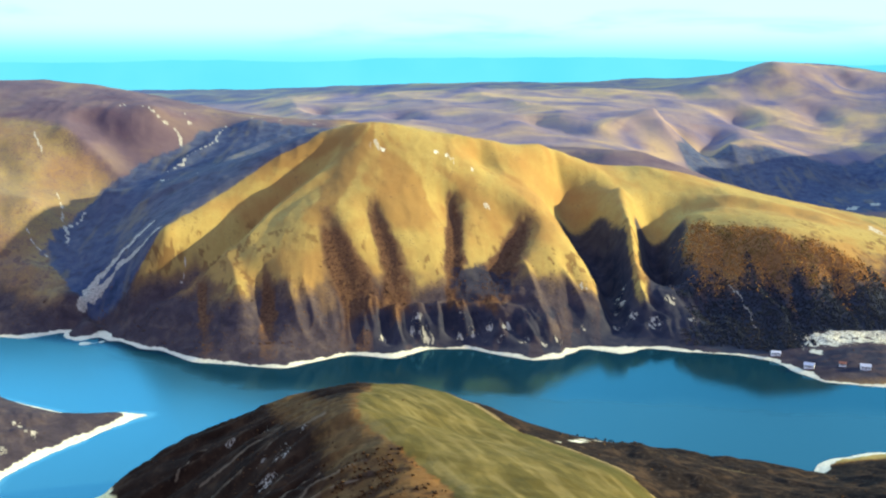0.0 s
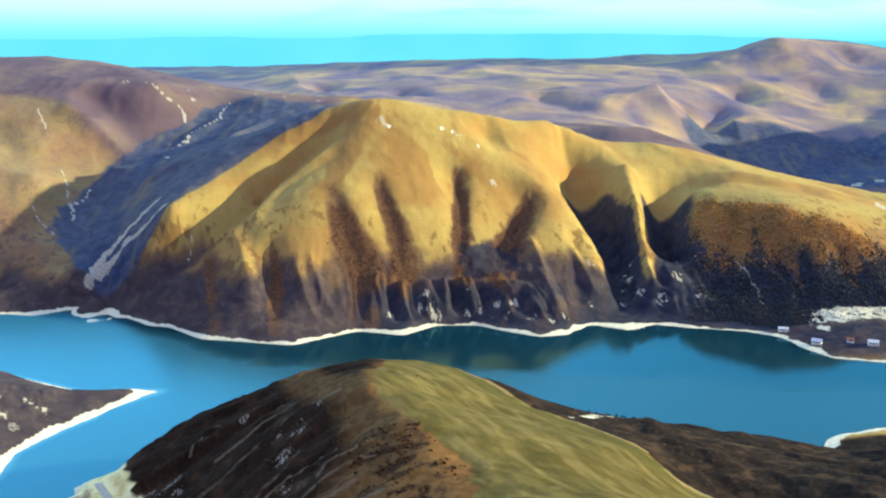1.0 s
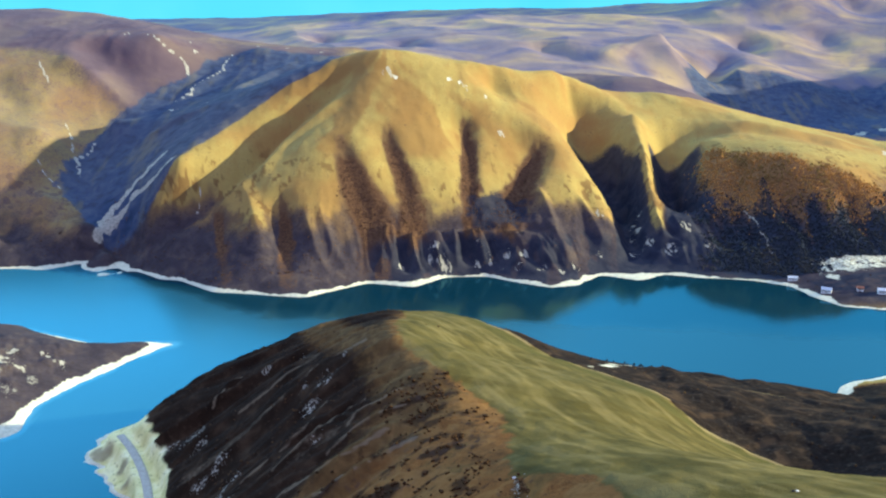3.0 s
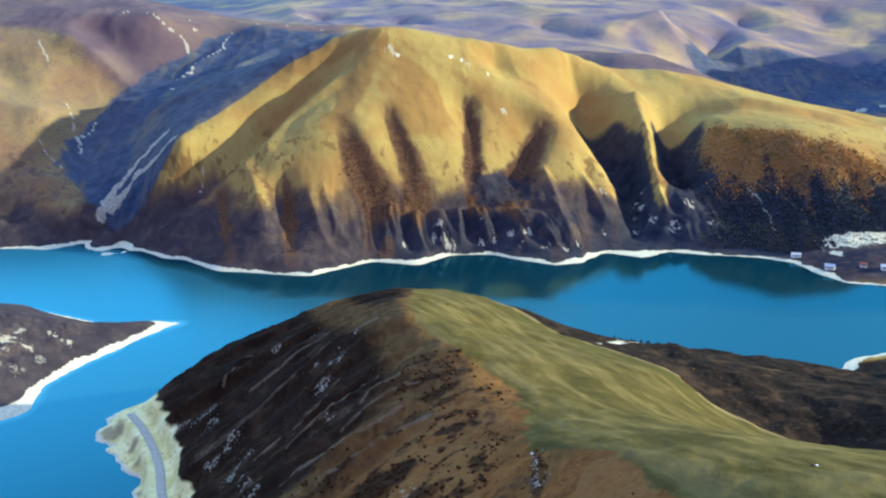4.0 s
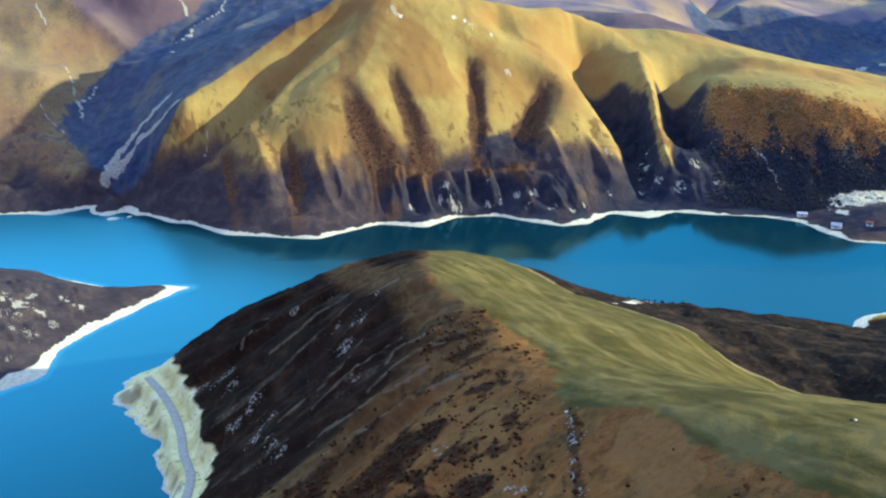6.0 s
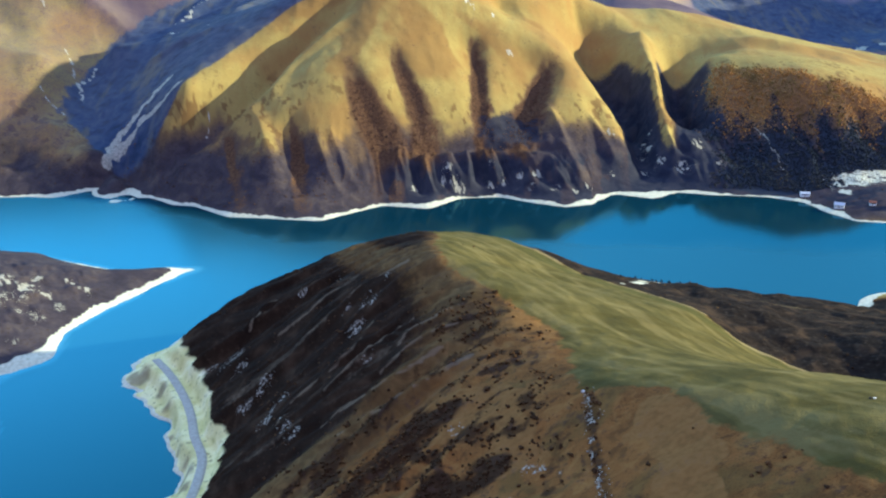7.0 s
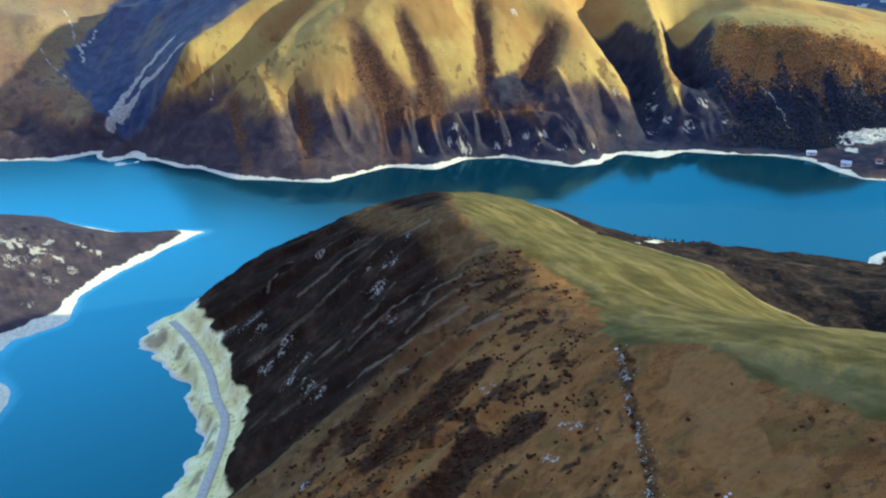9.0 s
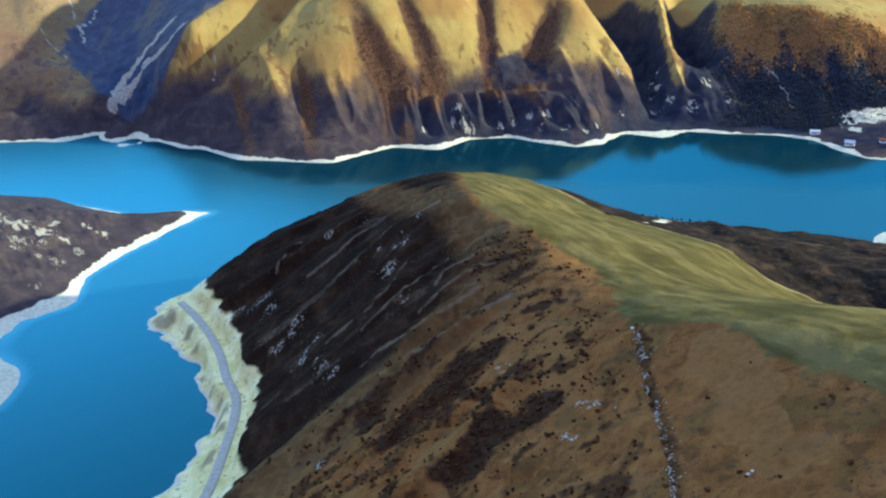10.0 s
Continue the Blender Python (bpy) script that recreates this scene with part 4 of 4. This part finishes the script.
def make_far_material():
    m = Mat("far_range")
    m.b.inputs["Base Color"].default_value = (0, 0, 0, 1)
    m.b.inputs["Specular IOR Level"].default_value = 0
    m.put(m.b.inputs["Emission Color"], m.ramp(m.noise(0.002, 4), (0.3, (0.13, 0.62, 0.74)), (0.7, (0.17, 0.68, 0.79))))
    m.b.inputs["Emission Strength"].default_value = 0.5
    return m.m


GROUND_MAT, WATER_MAT, SKY_MAT, FAR_MAT = make_ground_material(), make_water_material(), make_sky_material(), make_far_material()


def grid_mesh(name, co, quads, mat, smooth=True):
    mesh = bpy.data.meshes.new(name)
    mesh.vertices.add(len(co))
    mesh.vertices.foreach_set("co", np.ascontiguousarray(co, np.float32).ravel())
    mesh.loops.add(quads.size)
    mesh.loops.foreach_set("vertex_index", quads.astype(np.int32).ravel())
    mesh.polygons.add(len(quads))
    mesh.polygons.foreach_set("loop_start", (np.arange(len(quads)) * quads.shape[1]).astype(np.int32))
    mesh.polygons.foreach_set("use_smooth", np.full(len(quads), smooth))
    mesh.update(calc_edges=True)
    mesh.materials.append(mat)
    return mesh


# ---- ground: one sheet, fine ahead of the camera, coarser behind ----
def build_ground():
    az = np.radians(np.r_[np.arange(-180, -33, 3.0), np.linspace(-33, 33, 820), np.arange(36, 180, 3.0)])
    rad = np.r_[30.0, 80.0, np.arange(140, 280, 4.0), np.arange(280, 760, 1.7), np.arange(760, 980, 4.0), np.arange(980, 1380, 2.9), np.arange(1380, 1800, 7.0), 1800 * (4950 / 1800) ** (np.arange(130) / 129)]
    cx, cy = -35.0, -60.0
    x = (cx + rad[:, None] * np.sin(az)).ravel()
    y = (cy + rad[:, None] * np.cos(az)).ravel()
    z = height(x, y)
    nr, na = len(rad), len(az)
    i, j = np.meshgrid(np.arange(nr - 1), np.arange(na), indexing="ij")
    k = (j + 1) % na
    quads = np.stack([(i + 1) * na + j, (i + 1) * na + k, i * na + k, i * na + j], -1).reshape(-1, 4)
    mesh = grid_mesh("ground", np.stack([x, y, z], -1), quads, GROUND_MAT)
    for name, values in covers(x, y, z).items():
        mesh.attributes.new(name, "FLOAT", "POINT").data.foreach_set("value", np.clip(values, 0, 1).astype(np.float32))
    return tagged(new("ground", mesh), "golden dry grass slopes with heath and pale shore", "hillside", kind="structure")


ground = build_ground()


def build_water():
    xs, ys = np.linspace(-1000, 660, 416), np.linspace(40, 1110, 268)
    gx, gy = np.meshgrid(xs, ys)
    n, k = len(xs), len(ys)
    i, j = np.meshgrid(np.arange(k - 1), np.arange(n - 1), indexing="ij")
    quads = np.stack([i * n + j, i * n + j + 1, (i + 1) * n + j + 1, (i + 1) * n + j], -1).reshape(-1, 4)
    mesh = grid_mesh("water", np.stack([gx.ravel(), gy.ravel(), 0 * gx.ravel()], -1), quads, WATER_MAT)
    shallow = step(-1.7, 0.1, height(gx, gy)) * ((gx.ravel() < -275) | (gy.ravel() > 770)) * (gx.ravel() < -205) * (gy.ravel() < 860)
    mesh.attributes.new("shallow", "FLOAT", "POINT").data.foreach_set("value", shallow.astype(np.float32))
    return tagged(new("water", mesh), "calm deep blue mountain lake with soft reflections", "lake", kind="structure")


water = build_water()


def build_sky():
    az, el = np.radians(np.linspace(-48, 48, 60)), np.radians(np.linspace(-2, 48, 30))
    e, a = np.meshgrid(el, az, indexing="ij")
    co = np.stack([-35 + 4820 * np.cos(e) * np.sin(a), 4820 * np.cos(e) * np.cos(a), 290 + 4820 * np.sin(e)], -1).reshape(-1, 3)
    i, j = np.meshgrid(np.arange(29), np.arange(59), indexing="ij")
    quads = np.stack([i * 60 + j, (i + 1) * 60 + j, (i + 1) * 60 + j + 1, i * 60 + j + 1], -1).reshape(-1, 4)
    return tagged(new("backdrop", grid_mesh("backdrop", co, quads, SKY_MAT)), "turquoise sky with thin white cloud", "sky", kind="structure")


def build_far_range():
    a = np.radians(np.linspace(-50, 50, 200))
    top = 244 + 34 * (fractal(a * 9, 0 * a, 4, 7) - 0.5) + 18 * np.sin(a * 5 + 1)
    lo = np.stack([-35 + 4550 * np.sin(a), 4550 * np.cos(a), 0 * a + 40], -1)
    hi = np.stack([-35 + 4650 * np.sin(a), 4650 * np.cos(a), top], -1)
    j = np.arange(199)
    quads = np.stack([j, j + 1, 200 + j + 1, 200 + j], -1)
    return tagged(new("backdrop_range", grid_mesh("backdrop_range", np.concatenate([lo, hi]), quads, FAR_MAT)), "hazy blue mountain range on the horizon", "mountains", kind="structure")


build_sky(), build_far_range()


# ---- plants and stones: scattered, too many to count ----
def lump(rng, spread, squash):
    """A small uneven tuft: twelve corners of an icosahedron, pushed about."""
    g = (1 + 5 ** 0.5) / 2
    v = np.array([(-1, g, 0), (1, g, 0), (-1, -g, 0), (1, -g, 0), (0, -1, g), (0, 1, g), (0, -1, -g), (0, 1, -g), (g, 0, -1), (g, 0, 1), (-g, 0, -1), (-g, 0, 1)], float) / 1.9
    v *= 1 + spread * (rng.random((12, 1)) - 0.5) * 2
    v += 0.18 * (rng.random((12, 3)) - 0.5)
    v[:, 2] *= squash
    f = np.array([(0, 11, 5), (0, 5, 1), (0, 1, 7), (0, 7, 10), (0, 10, 11), (1, 5, 9), (5, 11, 4), (11, 10, 2), (10, 7, 6), (7, 1, 8),
                  (3, 9, 4), (3, 4, 2), (3, 2, 6), (3, 6, 8), (3, 8, 9), (4, 9, 5), (2, 4, 11), (6, 2, 10), (8, 6, 7), (9, 8, 1)])
    return v, f


def plant_shape(rng, tufts, spread=0.35, squash=0.8, tall=1.0):
    vs, fs, base = [], [], 0
    for k in range(tufts):
        v, f = lump(rng, spread, squash)
        r = rng.uniform(0.38, 0.62)
        a = rng.uniform(0, 6.283)
        off = np.array([math.cos(a), math.sin(a), 0]) * rng.uniform(0.15, 0.55) * (0 if k == 0 else 1)
        off[2] = rng.uniform(0.25, 0.75) * tall
        vs.append(v * r + off), fs.append(f + base)
        base += len(v)
    return np.concatenate(vs), np.concatenate(fs)


def stone_shape(rng):
    v, f = lump(rng, 0.3, 0.55)
    return v * 0.6, f


def scatter(name, label, category, mat, box, count, size, chance, shapes, seed, sink=0.1, stretch=1.0):
    rng = np.random.default_rng(seed)
    x, y = rng.uniform(box[0], box[1], count), rng.uniform(box[2], box[3], count)
    h = height(x, y)
    keep = (rng.random(count) < chance(x, y, h)) & (h > 3.5)
    x, y, h = x[keep], y[keep], h[keep]
    vs, fs, base = [], [], 0
    for px, py, pz in zip(x, y, h):
        v, f = shapes[rng.integers(len(shapes))]
        s, a = rng.uniform(*size) * rng.uniform(0.55, 1.3), rng.uniform(0, 6.283)
        c, d = math.cos(a) * s, math.sin(a) * s
        w = np.empty_like(v)
        w[:, 0], w[:, 1], w[:, 2] = v[:, 0] * c - v[:, 1] * d + px, v[:, 0] * d + v[:, 1] * c + py, v[:, 2] * s * stretch + pz - sink * s
        vs.append(w), fs.append(f + base)
        base += len(v)
    mesh = grid_mesh(name, np.concatenate(vs), np.concatenate(fs), mat, smooth=True)
    return tagged(new(name, mesh), label, category, kind="stuff")


def leafy(name, *stops):
    m = Mat(name, 0.9)
    r = m.t.nodes.new("ShaderNodeNewGeometry").outputs["Random Per Island"]
    c = m.ramp(m.math("ADD", m.math("MULTIPLY", r, 0.4), m.span(m.noise(0.045, 4, (1.0, 0.3, 0.3)), 0.34, 0.66, 0.0, 0.6)), *stops)
    c = m.mix(m.span(m.noise(1.3, 3), 0.4, 0.65, 0.0, 0.3), c, (0.02, 0.016, 0.012, 1))
    return m.finish(c, m.bump(m.noise(2.0, 3), 0.4, 0.8))


BROWN_LEAF = leafy("brown_scrub", (0.0, (0.060, 0.034, 0.024)), (0.4, (0.085, 0.046, 0.029)), (0.75, (0.115, 0.060, 0.031)), (1.0, (0.14, 0.078, 0.036)))
DARK_LEAF = leafy("dark_scrub", (0.0, (0.036, 0.020, 0.010)), (0.5, (0.068, 0.036, 0.015)), (0.8, (0.110, 0.056, 0.021)), (1.0, (0.11, 0.070, 0.026)))
WOOD_LEAF = leafy("autumn_wood", (0.0, (0.13, 0.085, 0.030)), (0.3, (0.24, 0.15, 0.045)), (0.5, (0.38, 0.175, 0.045)), (0.75, (0.50, 0.235, 0.06)), (1.0, (0.50, 0.32, 0.085)))
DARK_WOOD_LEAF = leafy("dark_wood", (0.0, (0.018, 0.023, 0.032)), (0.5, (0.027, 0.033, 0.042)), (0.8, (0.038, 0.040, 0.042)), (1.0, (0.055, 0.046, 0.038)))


def make_stone():
    m = Mat("pale_stone", 0.85)
    r = m.t.nodes.new("ShaderNodeNewGeometry").outputs["Random Per Island"]
    c = m.ramp(r, (0.0, (0.15, 0.138, 0.11)), (0.6, (0.25, 0.225, 0.17)), (1.0, (0.44, 0.395, 0.30)))
    return m.finish(c, m.bump(m.noise(1.5, 4), 0.2, 0.7))


STONE = make_stone()
srng = np.random.default_rng(5)
BUSHES = [plant_shape(srng, 3, 0.4, 0.6, 0.6) for _ in range(10)]
TREES = [plant_shape(srng, 2, 0.45, 1.0, 1.4) for _ in range(10)]
FINE_BUSHES = [plant_shape(srng, 4, 0.5, 0.75, 0.9) for _ in range(12)]
STONES = [stone_shape(srng) for _ in range(8)]


def in_gully(x, y, h):
    return covers(x, y, h)["gully"] ** 1.6 * 0.5 * step(16, 40, h)


def on_heath(x, y, h):
    c = covers(x, y, h)
    return c["heath"] * (1 - c["shade_dark_ground"]) * (1 - c["wood"]) * 0.55 * step(0.42, 0.6, fractal(x / 25, y / 25, 3, 131)) * (1 - c["pale"]) + 0.10 * step(90, 70, h) * step(0.6, 0.7, fractal(x / 9, y / 9, 2, 132)) * step(1300, 1200, y) * (1 - c["pale"]) * (1 - c["shade_dark_ground"]) * (1 - c["wood"])


def in_wood(x, y, h):
    c = covers(x, y, h)
    return np.clip(c["wood"] * (1 - shaded_foot(x, y, h)), 0, 1) * (1 - c["pale"])


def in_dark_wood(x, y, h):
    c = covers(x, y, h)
    return np.clip(c["wood"] * 0.8 * shaded_foot(x, y, h), 0, 1) * (1 - c["pale"])


def near_bush(x, y, h):
    c = covers(x, y, h)
    front = step(-190, -170, x) * (1 - c["olive"]) * (1 - c["scrub"]) * (1 - c["bench"])
    spots = step(0.54, 0.68, 0.6 * fractal(x / 5, y / 5, 2, 143) + 0.4 * fractal(x / 24, y / 24, 2, 146))
    return front * np.clip(0.002 + 0.45 * c["thicket"] ** 1.5 + 0.22 * spots * step(10, -15, x), 0, 1) * step(470, 430, y)


def on_scrub(x, y, h):
    c = covers(x, y, h)
    return c["scrub"] * (1 - 0.85 * c["burnt"]) * (1 - c["pale"]) * (1 - c["bench"]) * (0.12 + 0.5 * step(0.45, 0.62, fractal(x / 20, y / 20, 3, 142)))


def in_cutting(x, y, h):
    return step(0.4, 0.5, fractal(x / 12, y / 12, 3, 151)) * step(974, 984, y) * step(1018, 1010, y) * 0.8


def on_bare(x, y, h):
    c = covers(x, y, h)
    return np.clip(c["stony"] * 0.75 + c["pale"] * step(8, 12, h) * (y > 900), 0, 1)


scatter("gully_bushes", "reddish brown leafless bushes along the gullies", "bushes", BROWN_LEAF, (-230, 200, 940, 1210), 60000, (0.5, 1.25), in_gully, BUSHES, 1)
scatter("slope_bushes", "dark brown bushes scattered over the lower slopes", "bushes", BROWN_LEAF, (-520, 480, 940, 1280), 24000, (0.5, 1.4), on_heath, BUSHES, 2)
scatter("autumn_wood", "orange and green autumn trees on a steep slope", "trees", WOOD_LEAF, (130, 640, 1010, 1300), 60000, (0.55, 1.4), in_wood, TREES, 3, stretch=1.2)
scatter("dark_wood", "trees at the foot of a slope, coloured dark as if in shade", "trees", DARK_WOOD_LEAF, (150, 600, 985, 1190), 42000, (0.55, 1.4), in_dark_wood, TREES, 9, stretch=1.3)
scatter("hill_bushes", "dark rounded bushes on the brown near slope", "bushes", DARK_LEAF, (-190, 90, 180, 480), 52000, (0.35, 1.25), near_bush, FINE_BUSHES, 4)
scatter("scrub_bushes", "low dark scrub on the shaded flank and shore", "bushes", DARK_LEAF, (-460, 420, 330, 860), 30000, (0.4, 1.1), on_scrub, BUSHES, 6)
scatter("slope_stones", "pale broken stones lying on bare patches", "stones", STONE, (-420, 470, 180, 1130), 300000, (0.3, 0.85), on_bare, STONES, 7)
scatter("cutting_rocks", "heap of pale limestone blocks above the beach", "rocks", STONE, (362, 540, 972, 1018), 9000, (1.0, 3.6), in_cutting, STONES, 8, sink=0.3)


# ---- small dark trees round the sandy site ----
def tree_parts(bm_rng):
    trunk = bmesh.new()
    bmesh.ops.create_cone(trunk, segments=7, radius1=0.16, radius2=0.07, depth=1.8, matrix=Matrix.Translation((0, 0, 0.6)))
    for k in range(4):
        a = k * 1.6 + 0.4
        m4 = Matrix.Translation((0.3 * math.cos(a), 0.3 * math.sin(a), 1.3 + 0.15 * k)) @ Matrix.Rotation(a, 4, "Z") @ Matrix.Rotation(radians(50), 4, "Y")
        bmesh.ops.create_cone(trunk, segments=5, radius1=0.06, radius2=0.02, depth=0.9, matrix=m4)
    crown = bmesh.new()
    for k in range(26):
        v, f = lump(bm_rng, 0.5, 0.8)
        a, r, z = bm_rng.uniform(0, 6.283), bm_rng.uniform(0.1, 1.0), bm_rng.uniform(1.0, 2.8)
        r *= 1.25 - 0.3 * abs(z - 1.8)
        vs = [crown.verts.new(q * bm_rng.uniform(0.28, 0.5) + np.array([r * math.cos(a), r * math.sin(a), z])) for q in v]
        for t in f:
            crown.faces.new([vs[q] for q in t])
    return trunk, crown


def plant_trees():
    bark, leaf = Mat("grey_bark"), DARK_WOOD_LEAF
    bark = bark.finish(bark.ramp(bark.noise(4.0, 4), (0.3, (0.05, 0.04, 0.03)), (0.7, (0.11, 0.09, 0.07))), bark.bump(bark.noise(9.0, 3), 0.03, 0.6))
    rng, first = np.random.default_rng(21), None
    for x, y, s in ((77, 620, 0.7), (84, 627, 0.6), (90, 635, 0.8), (96, 643, 0.7), (104, 646, 0.9), (110, 644, 1.1), (115, 640, 0.8), (119, 630, 0.7), (102, 626, 0.8), (109, 622, 0.9), (112, 631, 1.0)):
        at = pose(x, y, float(height([x], [y])[0]), 0, 0, float(rng.uniform(0, 360))) @ Matrix.Scale(s, 4)
        if first is None:
            first = new("tree")
            trunk, crown = tree_parts(rng)
            part("trunk", trunk, bark, first)
            part("crown", crown, leaf, first, "dense dark green crown")
            first.matrix_world = at
            tagged(first, "small dark green tree beside a sandy clearing", "tree", group="trees round the sandy clearing")
        else:
            copy_thing(first, at)


# ---- the lakeside road ----
def build_road():
    p = along([q[:2] for q in ROAD_BENCH], 5)
    for _ in range(6):
        p[1:-1] = (p[:-2] + 2 * p[1:-1] + p[2:]) / 4
    t = np.gradient(p, axis=0)
    t /= np.linalg.norm(t, axis=1)[:, None]
    side = np.stack([-t[:, 1], t[:, 0]], -1)
    rows = []
    for off, up in ((-3.0, -0.7), (-2.3, 0.35), (-0.8, 0.42), (0.8, 0.42), (2.3, 0.35), (3.0, -0.7)):
        q = p + side * off
        rows.append(np.c_[q, np.full(len(q), 11.15 + up)])
    co = np.stack(rows, 1).reshape(-1, 3)
    i, j = np.meshgrid(np.arange(len(p) - 1), np.arange(5), indexing="ij")
    quads = np.stack([i * 6 + j, (i + 1) * 6 + j, (i + 1) * 6 + j + 1, i * 6 + j + 1], -1).reshape(-1, 4)[:, ::-1]
    m = Mat("road_surface", 0.9)
    mat = m.finish(m.ramp(m.noise(0.5, 5), (0.3, (0.33, 0.305, 0.25)), (0.7, (0.44, 0.41, 0.335))), m.bump(m.noise(3.0, 4), 0.05, 0.5))
    return tagged(new("road", grid_mesh("road", co, quads, mat)), "narrow grey lakeside road on a pale bench", "road", kind="structure")


road = build_road()


# ---- houses by the beach ----
def simple(name, colour, var=0.15, scale=1.2, rough=0.8):
    m = Mat(name, rough)
    lo, hi = tuple(v * (1 - var) for v in colour), tuple(min(1, v * (1 + var)) for v in colour)
    return m.finish(m.ramp(m.noise(scale, 5), (0.3, lo), (0.7, hi)), m.bump(m.noise(scale * 4, 3), 0.02, 0.5))


WHITE_WALL, GREY_ROOF, RED_ROOF, DARK_WOOD = simple("white_plaster", (0.74, 0.73, 0.70)), simple("grey_sheet_roof", (0.55, 0.56, 0.58), rough=0.5), simple("rust_sheet_roof", (0.30, 0.13, 0.08)), simple("dark_timber", (0.10, 0.07, 0.05))
GLASS = simple("window_glass", (0.03, 0.04, 0.05), rough=0.08)


def part(name, bm, mat, parent, label=""):
    mesh = bpy.data.meshes.new(name)
    bm.to_mesh(mesh)
    bm.free()
    mesh.materials.append(mat)
    ob = new(name, mesh)
    ob.parent = parent
    return tagged(ob, label) if label else ob


def box(bm, x0, x1, y0, y1, z0, z1, bevel=0.0):
    r = bmesh.ops.create_cube(bm, size=1.0, matrix=Matrix.LocRotScale(((x0 + x1) / 2, (y0 + y1) / 2, (z0 + z1) / 2), None, (x1 - x0, y1 - y0, z1 - z0)))
    if bevel:
        bmesh.ops.bevel(bm, geom=[e for e in bm.edges if e.verts[0] in r["verts"]], offset=bevel, segments=1, affect="EDGES")


def house(at, turn, w, d, hgt, wall, roof, label):
    ob = new("house")
    ob.matrix_world = pose(*at, 0, 0, turn)
    bm = bmesh.new()
    box(bm, -w / 2, w / 2, -d / 2, d / 2, -2.5, hgt, 0.05)
    for s in (-1, 1):
        a, b, c = bm.verts.new((s * (w / 2 - 0.02), -d / 2, hgt)), bm.verts.new((s * (w / 2 - 0.02), d / 2, hgt)), bm.verts.new((s * (w / 2 - 0.02), 0, hgt + d * 0.3))
        bm.faces.new((a, b, c))
    part("wall", bm, wall, ob)
    bm = bmesh.new()
    e, t, rise = 0.5, 0.18, d * 0.3
    for s in (-1, 1):
        q = [(-w / 2 - e, s * (d / 2 + e), hgt - 0.25), (w / 2 + e, s * (d / 2 + e), hgt - 0.25), (w / 2 + e, 0, hgt + rise + 0.08), (-w / 2 - e, 0, hgt + rise + 0.08)]
        lo, hi = [bm.verts.new(v) for v in q], [bm.verts.new((v[0], v[1], v[2] + t)) for v in q]
        bm.faces.new(lo), bm.faces.new(hi)
        for k in range(4):
            bm.faces.new((lo[k], lo[(k + 1) % 4], hi[(k + 1) % 4], hi[k]))
    bmesh.ops.recalc_face_normals(bm, faces=bm.faces)
    part("roof", bm, roof, ob)
    bm = bmesh.new()
    box(bm, -0.5, 0.5, -d / 2 - 0.06, -d / 2 + 0.02, 0, 2.05, 0.01)
    part("door", bm, DARK_WOOD, ob)
    for wx in (-w * 0.34, -w * 0.18, w * 0.18, w * 0.34):
        bm = bmesh.new()
        box(bm, wx - 0.6, wx + 0.6, -d / 2 - 0.05, -d / 2 + 0.02, 1.0, 2.2, 0.01)
        win = part("window", bm, WHITE_WALL, ob)
        bm = bmesh.new()
        box(bm, wx - 0.5, wx + 0.5, -d / 2 - 0.07, -d / 2 - 0.04, 1.1, 2.1)
        part("pane", bm, GLASS, win)
    return tagged(ob, label, "house", group="houses by the beach")


for hx, hy, turn, w, d, hgt, wall, roof, label in (
        (334, 979, -12, 9, 4.5, 2.4, WHITE_WALL, GREY_ROOF, "long white house with a grey sheet roof above the beach"),
        (353, 938, -28, 9, 5.5, 3.0, WHITE_WALL, GREY_ROOF, "white lodge with a grey roof close to the beach"),
        (383, 933, -20, 6, 4, 2.4, WHITE_WALL, RED_ROOF, "small white house with a rusty red sheet roof"),
        (401, 924, -14, 9, 5.5, 3.0, WHITE_WALL, GREY_ROOF, "white two-bay house standing alone on dark ground")):
    house((hx, hy, float(height([hx], [hy])[0]) + 0.4), turn, w, d, hgt, wall, roof, label)

plant_trees()


# ---- single boulders on the grass ----
def boulder(x, y, size, mat, seed, label):
    v, f = lump(np.random.default_rng(seed), 0.3, 0.7)
    bm = bmesh.new()
    vs = [bm.verts.new(q * 0.6 * size) for q in v]
    for t in f:
        bm.faces.new([vs[q] for q in t])
    bmesh.ops.bevel(bm, geom=bm.edges[:], offset=0.08 * size, segments=1, affect="EDGES")
    mesh = bpy.data.meshes.new("boulder")
    bm.to_mesh(mesh)
    bm.free()
    mesh.materials.append(mat)
    ob = new("boulder", mesh)
    ob.matrix_world = pose(x, y, float(height([x], [y])[0]) + 0.22 * size, 0, 0, 40 * seed)
    return tagged(ob, label, "boulder", group="boulders on the near hill")


WHITE_ROCK, DARK_ROCK = simple("white_limestone", (0.62, 0.60, 0.54)), simple("dark_rock", (0.06, 0.055, 0.05))
for bx, by, size, mat, seed, label in (
        (13.0, 222.0, 1.1, WHITE_ROCK, 3, "white limestone boulder on brown grass"), (14.3, 222.6, 0.8, WHITE_ROCK, 4, "small white limestone boulder on brown grass"),
        (83.0, 271.0, 1.0, WHITE_ROCK, 5, "white limestone boulder on green grass"), (81.9, 271.3, 0.9, DARK_ROCK, 6, "dark weathered boulder beside a white one"),
        (4.0, 324.0, 1.2, WHITE_ROCK, 7, "white limestone boulder at the head of a stony runnel")):
    boulder(bx, by, size, mat, seed, label)
